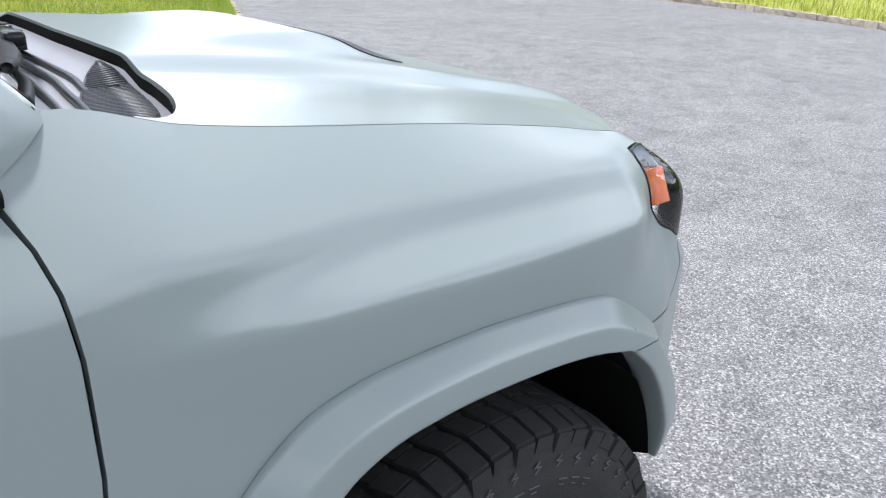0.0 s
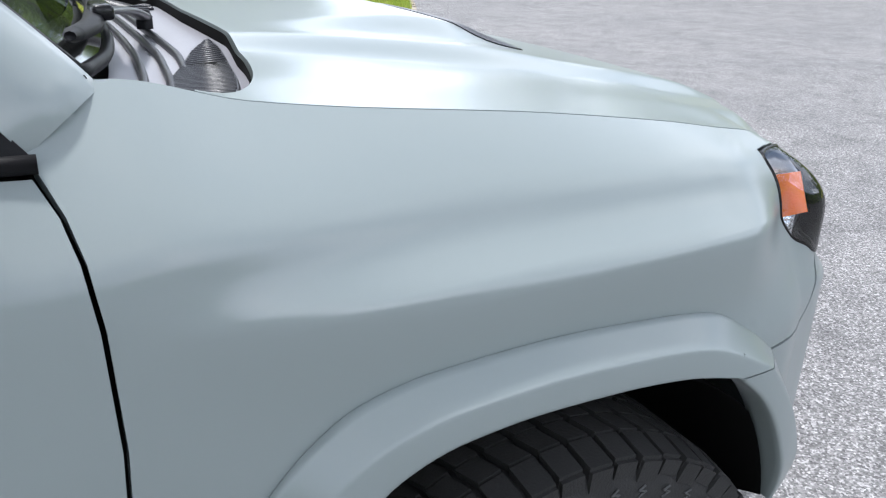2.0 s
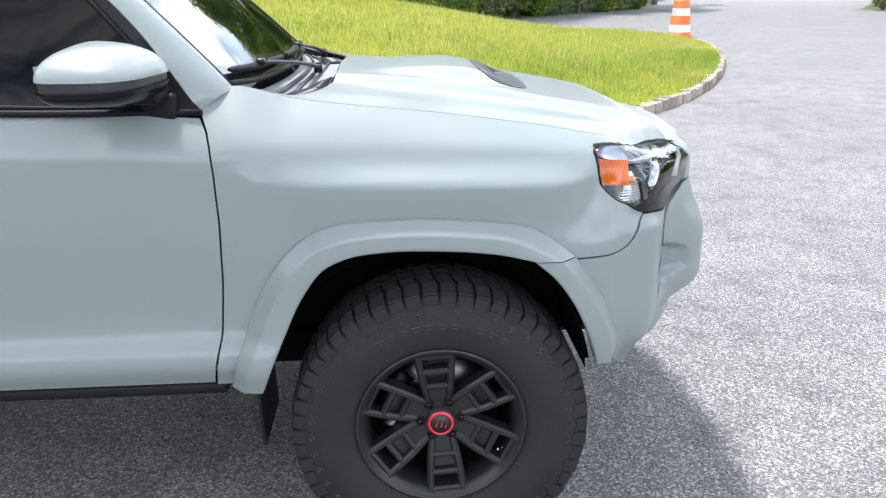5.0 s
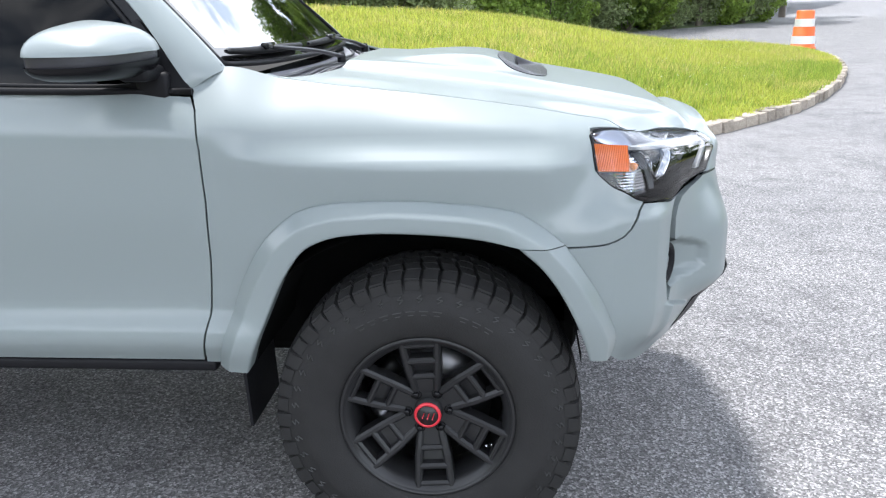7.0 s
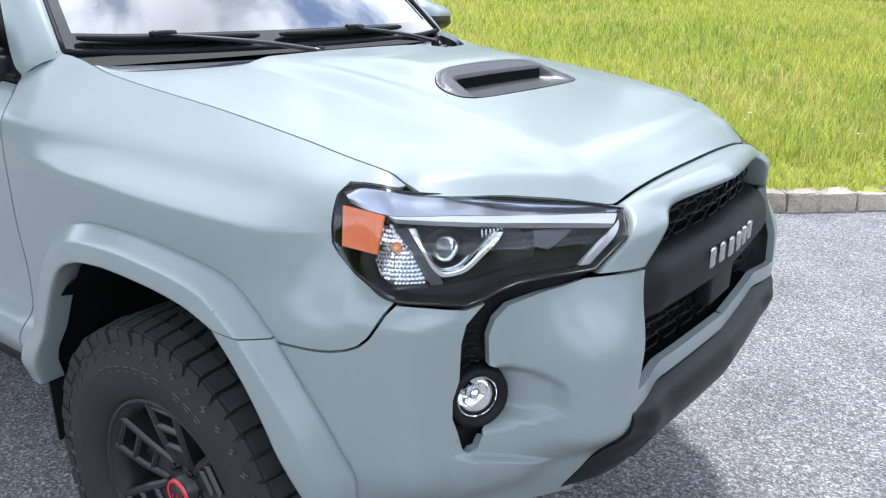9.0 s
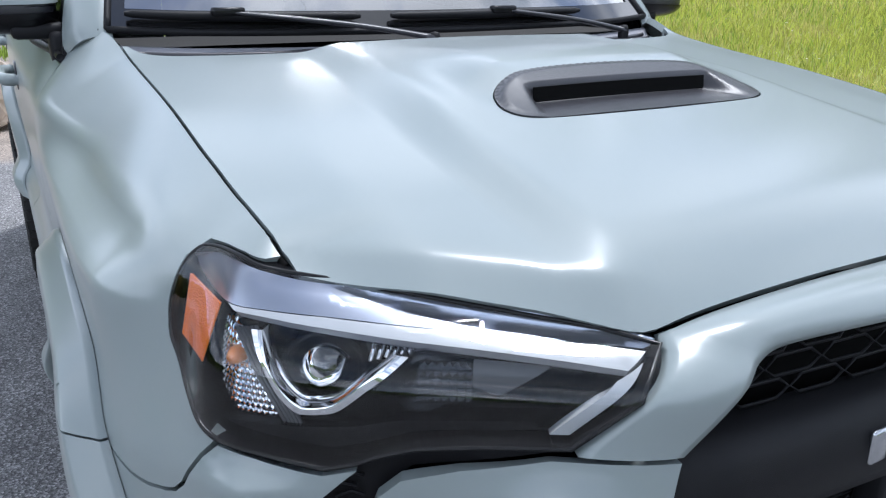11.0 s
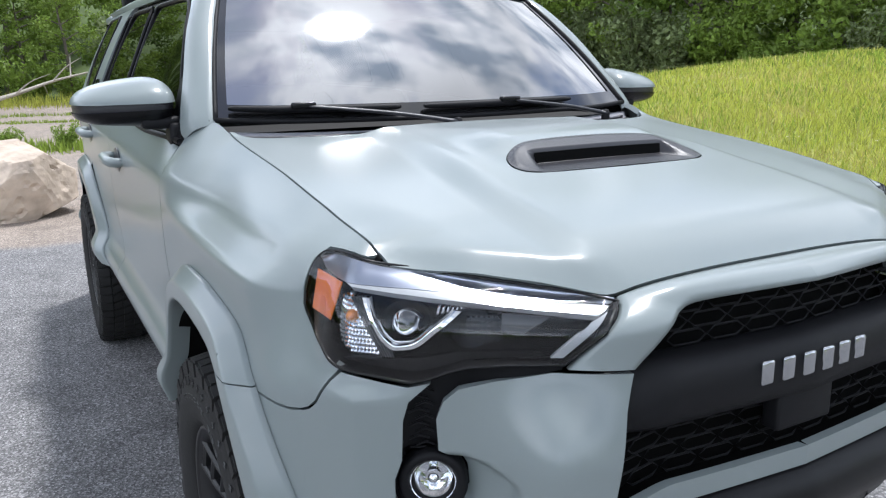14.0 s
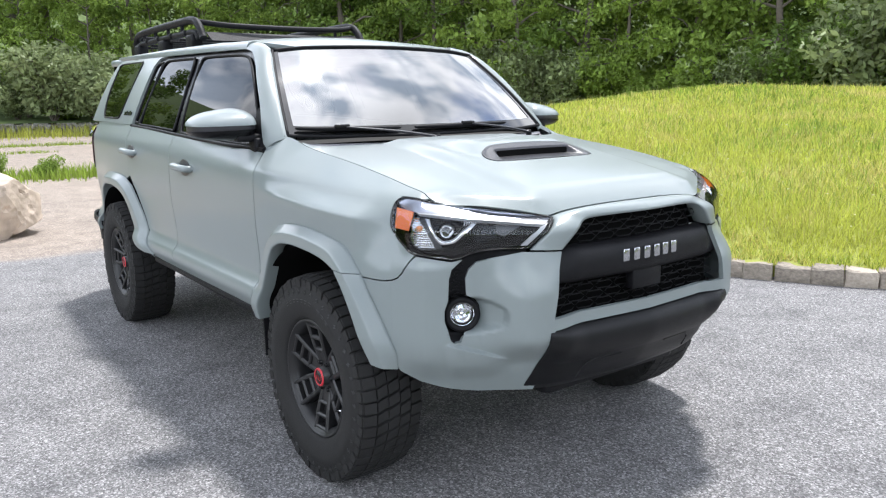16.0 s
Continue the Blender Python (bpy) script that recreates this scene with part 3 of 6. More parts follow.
def flare(inner, outer, dx=0.0, dz=0.0, n=60, ends=(1.0, 1.0)):
    a, b = smooth_line(inner, n), smooth_line(outer, n)
    rows = []
    for i in range(n):
        row = []
        for v, lift in ((0, .0), (.008, .009), (.05, .013), (.14, .021), (.27, .033), (.37, .042), (.405, .0448), (.44, .0462), (.50, .0470), (.7, .0485), (.90, .050), (.97, .0495), (1.0, .046)):
            p = b[i] + (a[i] - b[i]) * v
            k = min(1, ends[0] + i / 9, ends[1] + (n - 1 - i) / 34)
            row.append(S(s_x(p[0] + dx), p[1] + dz, lift * k + .001))
        q = np.array(row[-1])
        row += [q + (0, .010, .0), q + (0, .035, .001), q + (0, .055, .002)]
        rows.append(row)
    return sheet(rows, OUT, .035)


front_flare = flare(ARCH_IN, ARCH_OUT)
pair("wheel_arch_flare", front_flare, PAINT, car)
pair("flare_end", flare(LOW_IN, LOW_OUT, n=30, ends=(1.0, .72)), PAINT, car)
REAR_IN = [(-.47, .56), (-.44, .66), (-.38, .78), (-.28, .875), (-.15, .91), (0, .915), (.15, .905), (.28, .87), (.37, .79), (.45, .66), (.55, .57)]
REAR_OUT = [(-.56, .56), (-.53, .68), (-.46, .83), (-.35, .945), (-.2, .985), (0, .99), (.18, .982), (.34, .945), (.475, .83), (.61, .67), (.73, .56)]
pair("wheel_arch_flare", flare(REAR_IN, REAR_OUT, dx=-2.79, ends=(1.0, .7)), PAINT, car)


def liner(cx):
    rows = []
    for w in np.linspace(radians(13), radians(166), 40):
        r = float(np.interp(math.degrees(w), [12, 25, 45, 70, 90, 110, 130, 143, 166], [.440, .460, .494, .488, .477, .481, .482, .455, .442]))
        rows.append([(cx + math.cos(w) * r, y, .42 + math.sin(w) * r) for y in (-.900 if .3 < w < 2.8 else -.84, -.8, -.6, -.45)])
    back = [(cx + math.cos(w) * r, -.46, .42 + math.sin(w) * r) for r in (.47,) for w in np.linspace(radians(22), radians(170), 24)]
    return joined(sheet(rows, (0, 0, -1)), (back, [tuple(range(24))]))


# arch liners in DARK, with the wheel well's shade in the colour
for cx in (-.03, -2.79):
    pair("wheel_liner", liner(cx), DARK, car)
flap = [(-.475, -.90, .62), (-.468, -.90, .36), (-.468, -.66, .36), (-.475, -.66, .62)]
pair("mud_flap", prism(flap, .008, (-1, 0, 0)), BLACK, car, smooth=False)
pair("mud_flap", prism([(x - 2.80, y, z) for x, y, z in flap], .008, (-1, 0, 0)), BLACK, car, smooth=False)

# front bumper
bumper = ([(4.895, .852), (4.938, .852), (5.022, .852), (5.050, .857), (5.072, .867), (5.090, .884), (5.103, .905), (5.117, .926), (5.134, .942), (5.18, .937), (5.25, .926), (5.285, .932)]
          + [(5.25, .902), (5.241, .87), (5.238, .80), (5.226, .765), (5.226, .73), (5.236, .70), (5.246, .662), (5.258, .652), (5.278, .655)]
          + [(5.290, .686), (5.325, .70), (5.348, .735), (5.345, .77), (5.325, .80), (5.297, .815), (5.294, .87), (5.305, .90), (5.33, .922), (5.39, .938), (5.48, .953)]
          + [(5.612, .949), (5.597, .89), (5.586, .81), (5.575, .735)] + [(s, .737) for s in (5.7, 5.85, 6.0165)] + [(s, .699) for s in (6.0165, 5.85, 5.7)]
          + [(5.578, .696), (5.574, .60), (5.562, .54), (5.535, .450), (5.34, .456), (5.24, .470), (5.12, .500), (5.06, .540), (5.035, .60), (5.02, .665), (4.975, .74), (4.93, .80)])
ledge = [(q, float(np.interp(q, [5.24, 5.46], [.652, .585])) + d) for q in np.arange(5.228, 5.455, .0055) for d in (-.011, -.007, -.0035, 0, .0035, .007, .011)]
skins("front_bumper", trimmed(bumper, .010, S, (1, -1, 0), extra=ledge), PAINT, car)
vent = trimmed([(5.22, .64), (5.30, .64), (5.36, .70), (5.36, .80), (5.31, .83), (5.31, .89), (5.34, .918), (5.50, .946), (5.50, .968), (5.36, .962), (5.30, .945), (5.23, .92), (5.225, .8), (5.215, .75)], .02, Sl(-.035), (1, -1, 0), 0)
vent_r, vent_l = skins("bumper_vent", vent, BLACK, car, "black honeycomb vent beside the fog lamp")
honey = joined(*[tube([S(5.245 + .012 * (k % 2), .80 + .012 * k, -.028), S(5.262 + .012 * (k % 2), .806 + .012 * k, -.028), S(5.28 + .008 * (k % 2), .80 + .012 * k, -.028)], .0022, 6) for k in range(10)])
pair("mesh", honey, BLACK, (vent_r, vent_l))


def aimed(geo, centre, forward):
    """Turns a lathe made round -y so that it faces forward at centre."""
    q = Vector((0, -1, 0)).rotation_difference(Vector(forward).normalized())
    return moved(geo, Matrix.Translation(centre) @ q.to_matrix().to_4x4())


fog_c, fog_f = S(5.285, .745, .036), (.86, -.5, 0)
fog_r, fog_l = pair("fog_lamp", aimed(lathe([(.060, .02), (.060, -.004), (.056, -.012), (.047, -.013), (.040, -.004), (.038, .01)], 40), fog_c, fog_f), BLACK, car, "round fog lamp in a black ring")
pair("reflector", aimed(lathe([(.039, -.002), (.034, .012), (.024, .024), (.0, .028)], 32), fog_c, fog_f), CHROME, (fog_r, fog_l))
pair("bulb", aimed(lathe([(.0, .002), (.012, .005), (.014, .016), (.010, .024)], 18), fog_c, fog_f), CHROME, (fog_r, fog_l))
pair("lens", aimed(lathe([(.0, -.012), (.02, -.010), (.036, -.004), (.039, .002)], 32), fog_c, fog_f), LENS, (fog_r, fog_l))

# grille surround, mesh, bar, lettering blocks and lower guard
AC = .378
outer = [np.array((nose_x(a) + .005, -a, hood_z(nose_x(a), a) - .004)) for a in np.linspace(0, AC, 26)]
outer += [S(*(np.array((5.609, 1.050)) * (1 - t) + np.array((5.507, .958)) * t)) for t in np.linspace(0, 1, 14)]
inner_sz = smooth_line([(6.0139, 1.052), (5.85, 1.050), (5.74, 1.046), (5.704, 1.038), (5.680, 1.020), (5.645, .985), (5.614, .955)], 60)
inner_p = np.array([S(s, z) for s, z in inner_sz])
leg = np.r_[np.linspace(0, .66, 26), np.linspace(.68, 1, 14)]
inner = [inner_p[int(round(t * 59))] for t in leg]
rows = []
for k, (p, q) in enumerate(zip(outer, inner)):
    m = bump(k, 20, 30)
    n = np.array((.75 + .1 * m, -.35 * m, .66 * (1 - m) + .1))
    row = [p - n * .016] + [p + (q - p) * t + n * (.020 - .012 * m) * math.sin(math.pi * t) ** .8 for t in np.linspace(0, 1, 10)]
    row += [q + (-.008, .002 * m, .001), q + (-.03, .012 * m, .0), q + (-.07, .012 * m, .004)]
    rows.append(row)
pair("grille_surround", sheet(rows, (1, -.3, .6)), PAINT, car)


def front(y, z, back=0.0):
    s = float(np.interp(-abs(y), C_[1300:, 1], S_[1300:]))
    p = S(s, min(z, 1.05), -back)
    return np.array([p[0], math.copysign(abs(p[1]), y) if y else 0.0, z])


def half_width(z):
    return float(np.interp(z, [.735, .82, .95, 1.02, 1.046], [.437, .43, .396, .335, .30]))


# near-black sheet behind the mesh, in place of the shade in there
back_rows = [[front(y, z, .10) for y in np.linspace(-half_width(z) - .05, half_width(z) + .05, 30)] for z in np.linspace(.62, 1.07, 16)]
grille = part("grille", sheet(back_rows, (1, 0, 0)), DARK, car, "black grille with honeycomb mesh before a near-black shade backing")
wires = []
for row in range(11):
    z0 = .744 + row * .029
    if .845 < z0 < .955:
        continue
    w = half_width(min(z0 + .012, 1.04)) - .005
    for col in range(-6, 7):
        yc = col * .088 + (row % 2) * .044
        if abs(yc) > w - .02 or (z0 < .85 and abs(yc) < .075 and z0 > .775):
            continue
        pts = [front(yc + dy, z0 + dz, .05) for dy, dz in ((-.043, 0), (-.026, .0125), (.026, .0125), (.043, 0), (.026, -.0125), (-.026, -.0125))]
        wires.append(tube(pts, .0023, 5, closed=True))
part("honeycomb", joined(*wires), BLACK, grille)["kind"] = "stuff"
profile = [(-.045, .835), (-.005, .838), (.012, .850), (.020, .872), (.022, .90), (.016, .928), (.004, .947), (-.02, .956), (-.05, .957)]
bar_rows = [[front(y, z, 0) + (d - .012 - .03 * bump(abs(y), .33, .42), 0, 0) for d, z in profile] for y in np.linspace(-.425, .425, 50)]
bar = part("grille_bar", sheet(bar_rows, (1, 0, 0), .01), BLACK, grille, "smooth black crossbar with silver lettering blocks")
for k in range(6):
    y0 = -.150 + k * .0505
    fr = front(y0 + .0212, .91, 0)
    part("badge_block", block(fr[0] + .004, y0 + .004, .886, fr[0] + .0125, y0 + .034, .930, .004), SILVER, bar, "plain silver block")
# added near-black block that hides the bright ground behind the opening
part("grille_shade_floor", block(.55, -.45, .64, .79, .45, .695, .01), DARK, grille)
part("sensor_panel", block(.80, -.075, .775, .838, .075, .86, .006), BLACK, grille)
low = [(-.06, .444), (-.012, .450), (.006, .478), (.014, .520), (.013, .552), (.022, .566), (.032, .590), (.037, .622), (.034, .652), (.024, .676), (.008, .691), (-.03, .697)]
guard_rows = []
for y in np.linspace(-.535, .535, 56):
    row = []
    for d, z in low:
        edge = float(np.interp(z, [.47, .58, .697], [.500, .462, .443]))
        yy = y / .535 * edge
        row.append(front(yy, z, 0) + (d * (1 - .7 * bump(abs(y), .46, .535)), 0, 0))
    guard_rows.append(row)
guard = part("lower_guard", sheet(guard_rows, (1, 0, 0), .02), GUARD, car, "black plastic lower bumper guard")
for sgn in (-1, 1):
    p = [front(sgn * a, z, 0) + (float(np.interp(z, [q[1] for q in low], [q[0] for q in low])), 0, 0) for a, z in ((.30, .488), (.285, .535), (.26, .552), (.12, .553))]
    part("guard_rib", tube(p, .004, 6), GUARD, guard)
part("skid_plate", block(.30, -.36, .40, .70, .36, .478, .03), BLACK, car, smooth=False)

# headlamps
LAMP = ([(s + .002, z) for s, z in LAMP_EDGE[::-1]] + [(5.19, .942), (5.253, .933), (5.283, .940), (5.31, .951), (5.345, .960), (5.41, .964), (5.500, .965)]
        + [(5.566, 1.018), (5.603, 1.053), (5.53, 1.064), (5.45, 1.075), (5.34, 1.090), (5.25, 1.099), (5.172, 1.107), (5.145, 1.111), (5.10, 1.118), (5.055, 1.120)])
LAMP_L = smooth_line(LAMP[-4:] + LAMP[:12], 70)
LAMP = [tuple(p) for p in LAMP_L] + LAMP[12:-4]
lamp_r, lamp_l = skins("headlamp", trimmed(LAMP, .02, Sl(-.078), (1, -1, 0), 0), GLOSS, car, "headlamp with amber reflector, projector and white light bar")
wall = []
for lift in (-.004, -.03, -.078):
    wall.append([S(s, z, lift) for s, z in LAMP + LAMP[:1]])
pair("housing_wall", sheet(np.array(wall)), GLOSS, (lamp_r, lamp_l))
pair("gasket", tube([S(s, z, -.001) for s, z in LAMP], .0030, 8, closed=True), GLOSS, (lamp_r, lamp_l))
lens_tri = trimmed(LAMP, .016, Sl(.002), (1, -1, 0), 0)
for ob in skins("lens", lens_tri, LENS, lamp_r):
    ob.visible_shadow = False
lens_left = [o for o in lamp_r.children if o.name.startswith("lens")][-1]
lens_left.parent = lamp_l


def patch(pts, lift):
    return trimmed(pts, .01, Sl(lift), (1, -1, 0), .012)


def lamp_skin(name, tri, mat, label=""):
    skin(name, tri, mat, lamp_r, label)
    skin(name, tri, mat, lamp_l, label, True)


AMB = [np.array(p) for p in ((.421, -.783, 1.089), (.503, -.772, 1.082), (.506, -.797, 1.022), (.433, -.801, 1.024))]
amb_rows = [[(AMB[0] * (1 - u) + AMB[1] * u) * (1 - w) + (AMB[3] * (1 - u) + AMB[2] * u) * w + (0, .0015 * (k % 2), 0) for w in (0, .5, 1)] for k, u in enumerate(np.linspace(0, 1, 37))]
pair("amber_reflector", sheet(amb_rows, (0, -1, 0), .002), AMBER, (lamp_r, lamp_l), "amber side reflector", smooth=False)
lamp_skin("light_bar", patch([(5.116, 1.080), (5.242, 1.073), (5.339, 1.064), (5.451, 1.054), (5.584, 1.046), (5.558, 1.035), (5.45, 1.0445), (5.341, 1.0550), (5.246, 1.0655), (5.182, 1.0715), (5.132, 1.0755)], -.018), WHITEBAR, "white light guide bar")
lamp_skin("light_bar", patch([(5.545, 1.028), (5.577, 1.040), (5.500, .970), (5.480, .970)], -.018), WHITEBAR, "white light guide bar")
bez_top = smooth_line([(5.018, 1.108), (5.055, 1.116), (5.10, 1.1145), (5.177, 1.1035), (5.338, 1.0868), (5.473, 1.0700), (5.594, 1.0530)], 40)
bez_low = smooth_line([(5.030, 1.092), (5.066, 1.084), (5.118, 1.0805), (5.242, 1.0735), (5.339, 1.0645), (5.451, 1.0545), (5.582, 1.0475)], 40)
bez_rows = [[S(*(p + (q - p) * w), float(np.interp(w, [0, .12, 1], [-.002, -.006, -.018]))) for w in (0, .12, .35, .7, 1)] for p, q in zip(bez_top, bez_low)]
pair("upper_bezel", sheet(bez_rows, (1, -1, 1), .006), BEZEL, (lamp_r, lamp_l), "silvered upper bezel")
turn = [(5.088, 1.054), (5.125, 1.062), (5.149, 1.037), (5.175, 1.007), (5.198, .963), (5.150, .955), (5.105, .968), (5.085, 1.00)]
lamp_skin("turn_reflector", patch(turn, -.045), CHROME, "faceted chrome reflector")
facets = []
for i in range(14):
    for j in range(14):
        s, z = 5.084 + i * .0078 + .003 * (j % 2), .962 + j * .0075
        if inside((s, z), turn):
            r = .0036
            c = [S(s - r, z - r, -.044), S(s + r, z - r, -.044), S(s + r, z + r, -.044), S(s - r, z + r, -.044), S(s + .001, z + .0015, -.0405)]
            facets.append((c, [(0, 1, 4), (1, 2, 4), (2, 3, 4), (3, 0, 4)]))
pair("facets", joined(*facets), CHROME, (lamp_r, lamp_l), smooth=False)
pair("bulb", aimed(lathe([(0, -.010), (.007, -.008), (.010, 0), (.009, .012), (.006, .022)], 16), S(5.135, 1.028, -.040), (.7, -.7, 0)), BULB, (lamp_r, lamp_l))
ribs = [tube([S(5.134 + .006 * k, 1.058 + .0006 * k, -.034), S(5.170 + .006 * k, 1.017, -.032), S(5.200 + .005 * k, .964 - .001 * k, -.034)], .0027, 6) for k in range(5)]
pair("ribbed_bezel", joined(*ribs), LAMPGREY, (lamp_r, lamp_l))
PROJ, PF = (.556, -.676, 1.010), (.90, -.43, .0)
pair("projector_ring", aimed(lathe([(.034, .03), (.035, -.004), (.039, -.012), (.0445, -.011), (.049, .0), (.047, .04)], 40), PROJ, PF), GLOSS, (lamp_r, lamp_l))
pair("projector_lens", aimed(lathe([(0, -.026), (.014, -.0235), (.025, -.016), (.033, -.006), (.036, .006)], 32), PROJ, PF), clear_glass("projector glass", (.62, .66, .68), ior=2.1), (lamp_r, lamp_l))
pair("projector_back", aimed(lathe([(0, .02), (.02, .018), (.035, .006)], 24), PROJ, PF), STEEL, (lamp_r, lamp_l))
vo = smooth_line([(5.158, 1.060), (5.181, 1.025), (5.200, .993), (5.222, .978), (5.252, .981), (5.298, 1.013), (5.336, 1.042)], 30)
vi = smooth_line([(5.172, 1.060), (5.188, 1.026), (5.206, .999), (5.226, .987), (5.248, .990), (5.291, 1.021), (5.322, 1.044)], 30)
pair("chrome_bezel", sheet([[S(s, z, -.026) for s, z in (p, p * .5 + q * .5, q)] + [S(q[0], q[1], -.05)] for p, q in zip(vo, vi)], (1, -1, 0), .012), CHROME, (lamp_r, lamp_l))
pair("high_beam", aimed(lathe([(.036, -.004), (.032, .012), (.024, .022), (.012, .029), (0, .03)], 28), S(5.352, 1.012, -.05), (.95, -.3, 0)), DIMCHROME, (lamp_r, lamp_l))
fins = [tube([S(5.300 + .008 * k, 1.052 - .001 * k, -.030), S(5.296 + .008 * k, 1.036 + .0015 * k, -.034)], .0026, 5) for k in range(6)]
pair("reflector_fins", joined(*fins), CHROME, (lamp_r, lamp_l))
cells = []
for i in range(7):
    for j in range(5):
        q, z, r = 5.348 + i * .0085, .990 + j * .0095, .0042
        cells.append(([S(q - r, z - r, -.046), S(q + r, z - r, -.046), S(q + r, z + r, -.046), S(q - r, z + r, -.046), S(q - .001, z + .001, -.041)], [(0, 1, 4), (1, 2, 4), (2, 3, 4), (3, 0, 4)]))
pair("beam_facets", joined(*cells), DIMCHROME, (lamp_r, lamp_l), smooth=False)
lamp_skin("grey_reflector", patch([(5.403, 1.034), (5.483, 1.029), (5.43, .997), (5.401, 1.007)], -.045), LAMPGREY)
lamp_skin("lower_shelf", patch([(5.12, .958), (5.18, .950), (5.255, .942), (5.29, .949), (5.345, .966), (5.47, .970), (5.464, .979), (5.325, .977), (5.276, .967), (5.226, .964), (5.16, .962)], -.026), GLOSS)

# cowl, windscreen, wipers
ws_b = smooth_line([(-.512, -.728, 1.292), (-.47, -.55, 1.283), (-.445, -.3, 1.279), (-.435, 0, 1.277), (-.445, .3, 1.279), (-.47, .55, 1.283), (-.512, .728, 1.292)], 41)
ws_t = smooth_line([(-.935, -.588, 1.672), (-.905, -.4, 1.690), (-.885, 0, 1.699), (-.905, .4, 1.690), (-.935, .588, 1.672)], 41)
v = np.linspace(0, 1, 21)
W_ = coons(ws_b, ws_t, ws_b[0] + (ws_t[0] - ws_b[0]) * v[:, None] + np.outer(np.sin(v * math.pi), (.008, -.01, .008)), ws_b[-1] + (ws_t[-1] - ws_b[-1]) * v[:, None] + np.outer(np.sin(v * math.pi), (.008, .01, .008)))
W_[..., 0] += np.sin(v * math.pi)[None] * .012 * np.sin(np.linspace(0, math.pi, 41))[:, None]
windscreen = part("windscreen", sheet(W_, (1, 0, 1)), GLASS, car, "windscreen glass reflecting a cloudy sky")
windscreen.visible_shadow = False
rim = np.concatenate([W_[:, 0], W_[-1], W_[::-1, -1], W_[0][::-1]])
part("windscreen_seal", tube(rim + (.003, 0, .002), .008, 6, closed=True), BLACK, windscreen)
for sgn in (0, -1):
    e = W_[sgn]
    inner = W_[1 if sgn == 0 else -2]
    part("black_border", sheet(np.stack([e + (.002, 0, .002), inner + (.002, 0, .002)], 1), (1, 0, 1)), FRIT, windscreen)
part("black_border", sheet(np.stack([W_[:, 0] + (.002, 0, .002), W_[:, 2] + (.002, 0, .002)], 1), (1, 0, 1)), FRIT, windscreen)
cowl_f = np.array([(float(np.interp(abs(y), [0, .3, .45, .55, .615, .663, .692, .712], [-.272, -.264, -.275, -.292, -.312, -.337, -.366, -.396])), y, 0) for y in np.linspace(-.712, .712, 41)])
cowl_f[:, 2] = [hood_z(x + .012, y) - .022 for x, y, _ in cowl_f]
cowl_rows = np.stack([cowl_f + (.02, 0, -.02), cowl_f, cowl_f * .55 + ws_b * .45 + (0, 0, -.026), cowl_f * .25 + ws_b * .75 + (0, 0, -.036), ws_b + (.012, 0, -.032), ws_b + (0, 0, -.03)], 1)


def cowl_z(x, y):
    """The cowl's height at a place."""
    f = float(np.clip((y + .712) / 1.424 * 40, 0, 39.999))
    i = int(f)
    r = (cowl_rows[i] * (1 - f + i) + cowl_rows[i + 1] * (f - i))[::-1]
    return float(np.interp(x, r[:, 0], r[:, 2]))


cowl = part("cowl", sheet(cowl_rows, (0, 0, 1)), TRIM, car, "plastic cowl, sky sheen in its pale grey, with a louvred intake")
seal = [[(x - .003, y, hood_z(x + .004, y) - .004), (x - .002, y, hood_z(x + .004, y) - .020), (x + .004, y, hood_z(x + .004, y) - .046)] for x, y in ((float(np.interp(abs(y), [0, .3, .45, .55, .615, .663, .692, .705], [-.278, -.270, -.281, -.298, -.318, -.343, -.372, -.398])), y) for y in np.linspace(-.70, .70, 60))]
part("rubber_seal", sheet(seal, (-1, 0, 0)), DARK, cowl)
panel = smooth_line([(-.287, -.25), (-.290, -.35), (-.312, -.517), (-.328, -.578), (-.350, -.615), (-.392, -.630), (-.405, -.610), (-.395, -.52), (-.373, -.438), (-.33, -.33), (-.287, -.25)], 40)[:-1]
for sgn in (-1, 1):
    flat = [(x, -sgn * y, cowl_z(x, y) + .004) for x, y in panel]
    louv = [tube(flat, .004, 6, closed=True)]
    for k in range(44):
        y0 = -.258 - k * .0085
        xs = [x for x in np.arange(-.41, -.28, .002) if inside((x, y0), [tuple(p) for p in panel])]
        if len(xs) > 2:
            louv.append(tube([(xs[0], -sgn * y0, cowl_z(xs[0], y0) + .008), (xs[-1], -sgn * (y0 - .004), cowl_z(xs[-1], y0) + .008)], .0024, 6))
    grid_ob = part("louvre_panel", (flat, [tuple(range(len(flat)))]), DARK, cowl, "black louvred air intake")
    part("louvre", joined(*louv), SATIN, grid_ob)
for f, up in ((.78, .006), (.60, .005), (.45, .004)):
    line = [cowl_f[i] * (1 - f) + ws_b[i] * f for i in range(1, 40)]
    part("cowl_rib", tube([(p[0], p[1], cowl_z(p[0], p[1]) + up) for p in line], .006, 8), SATIN, cowl)
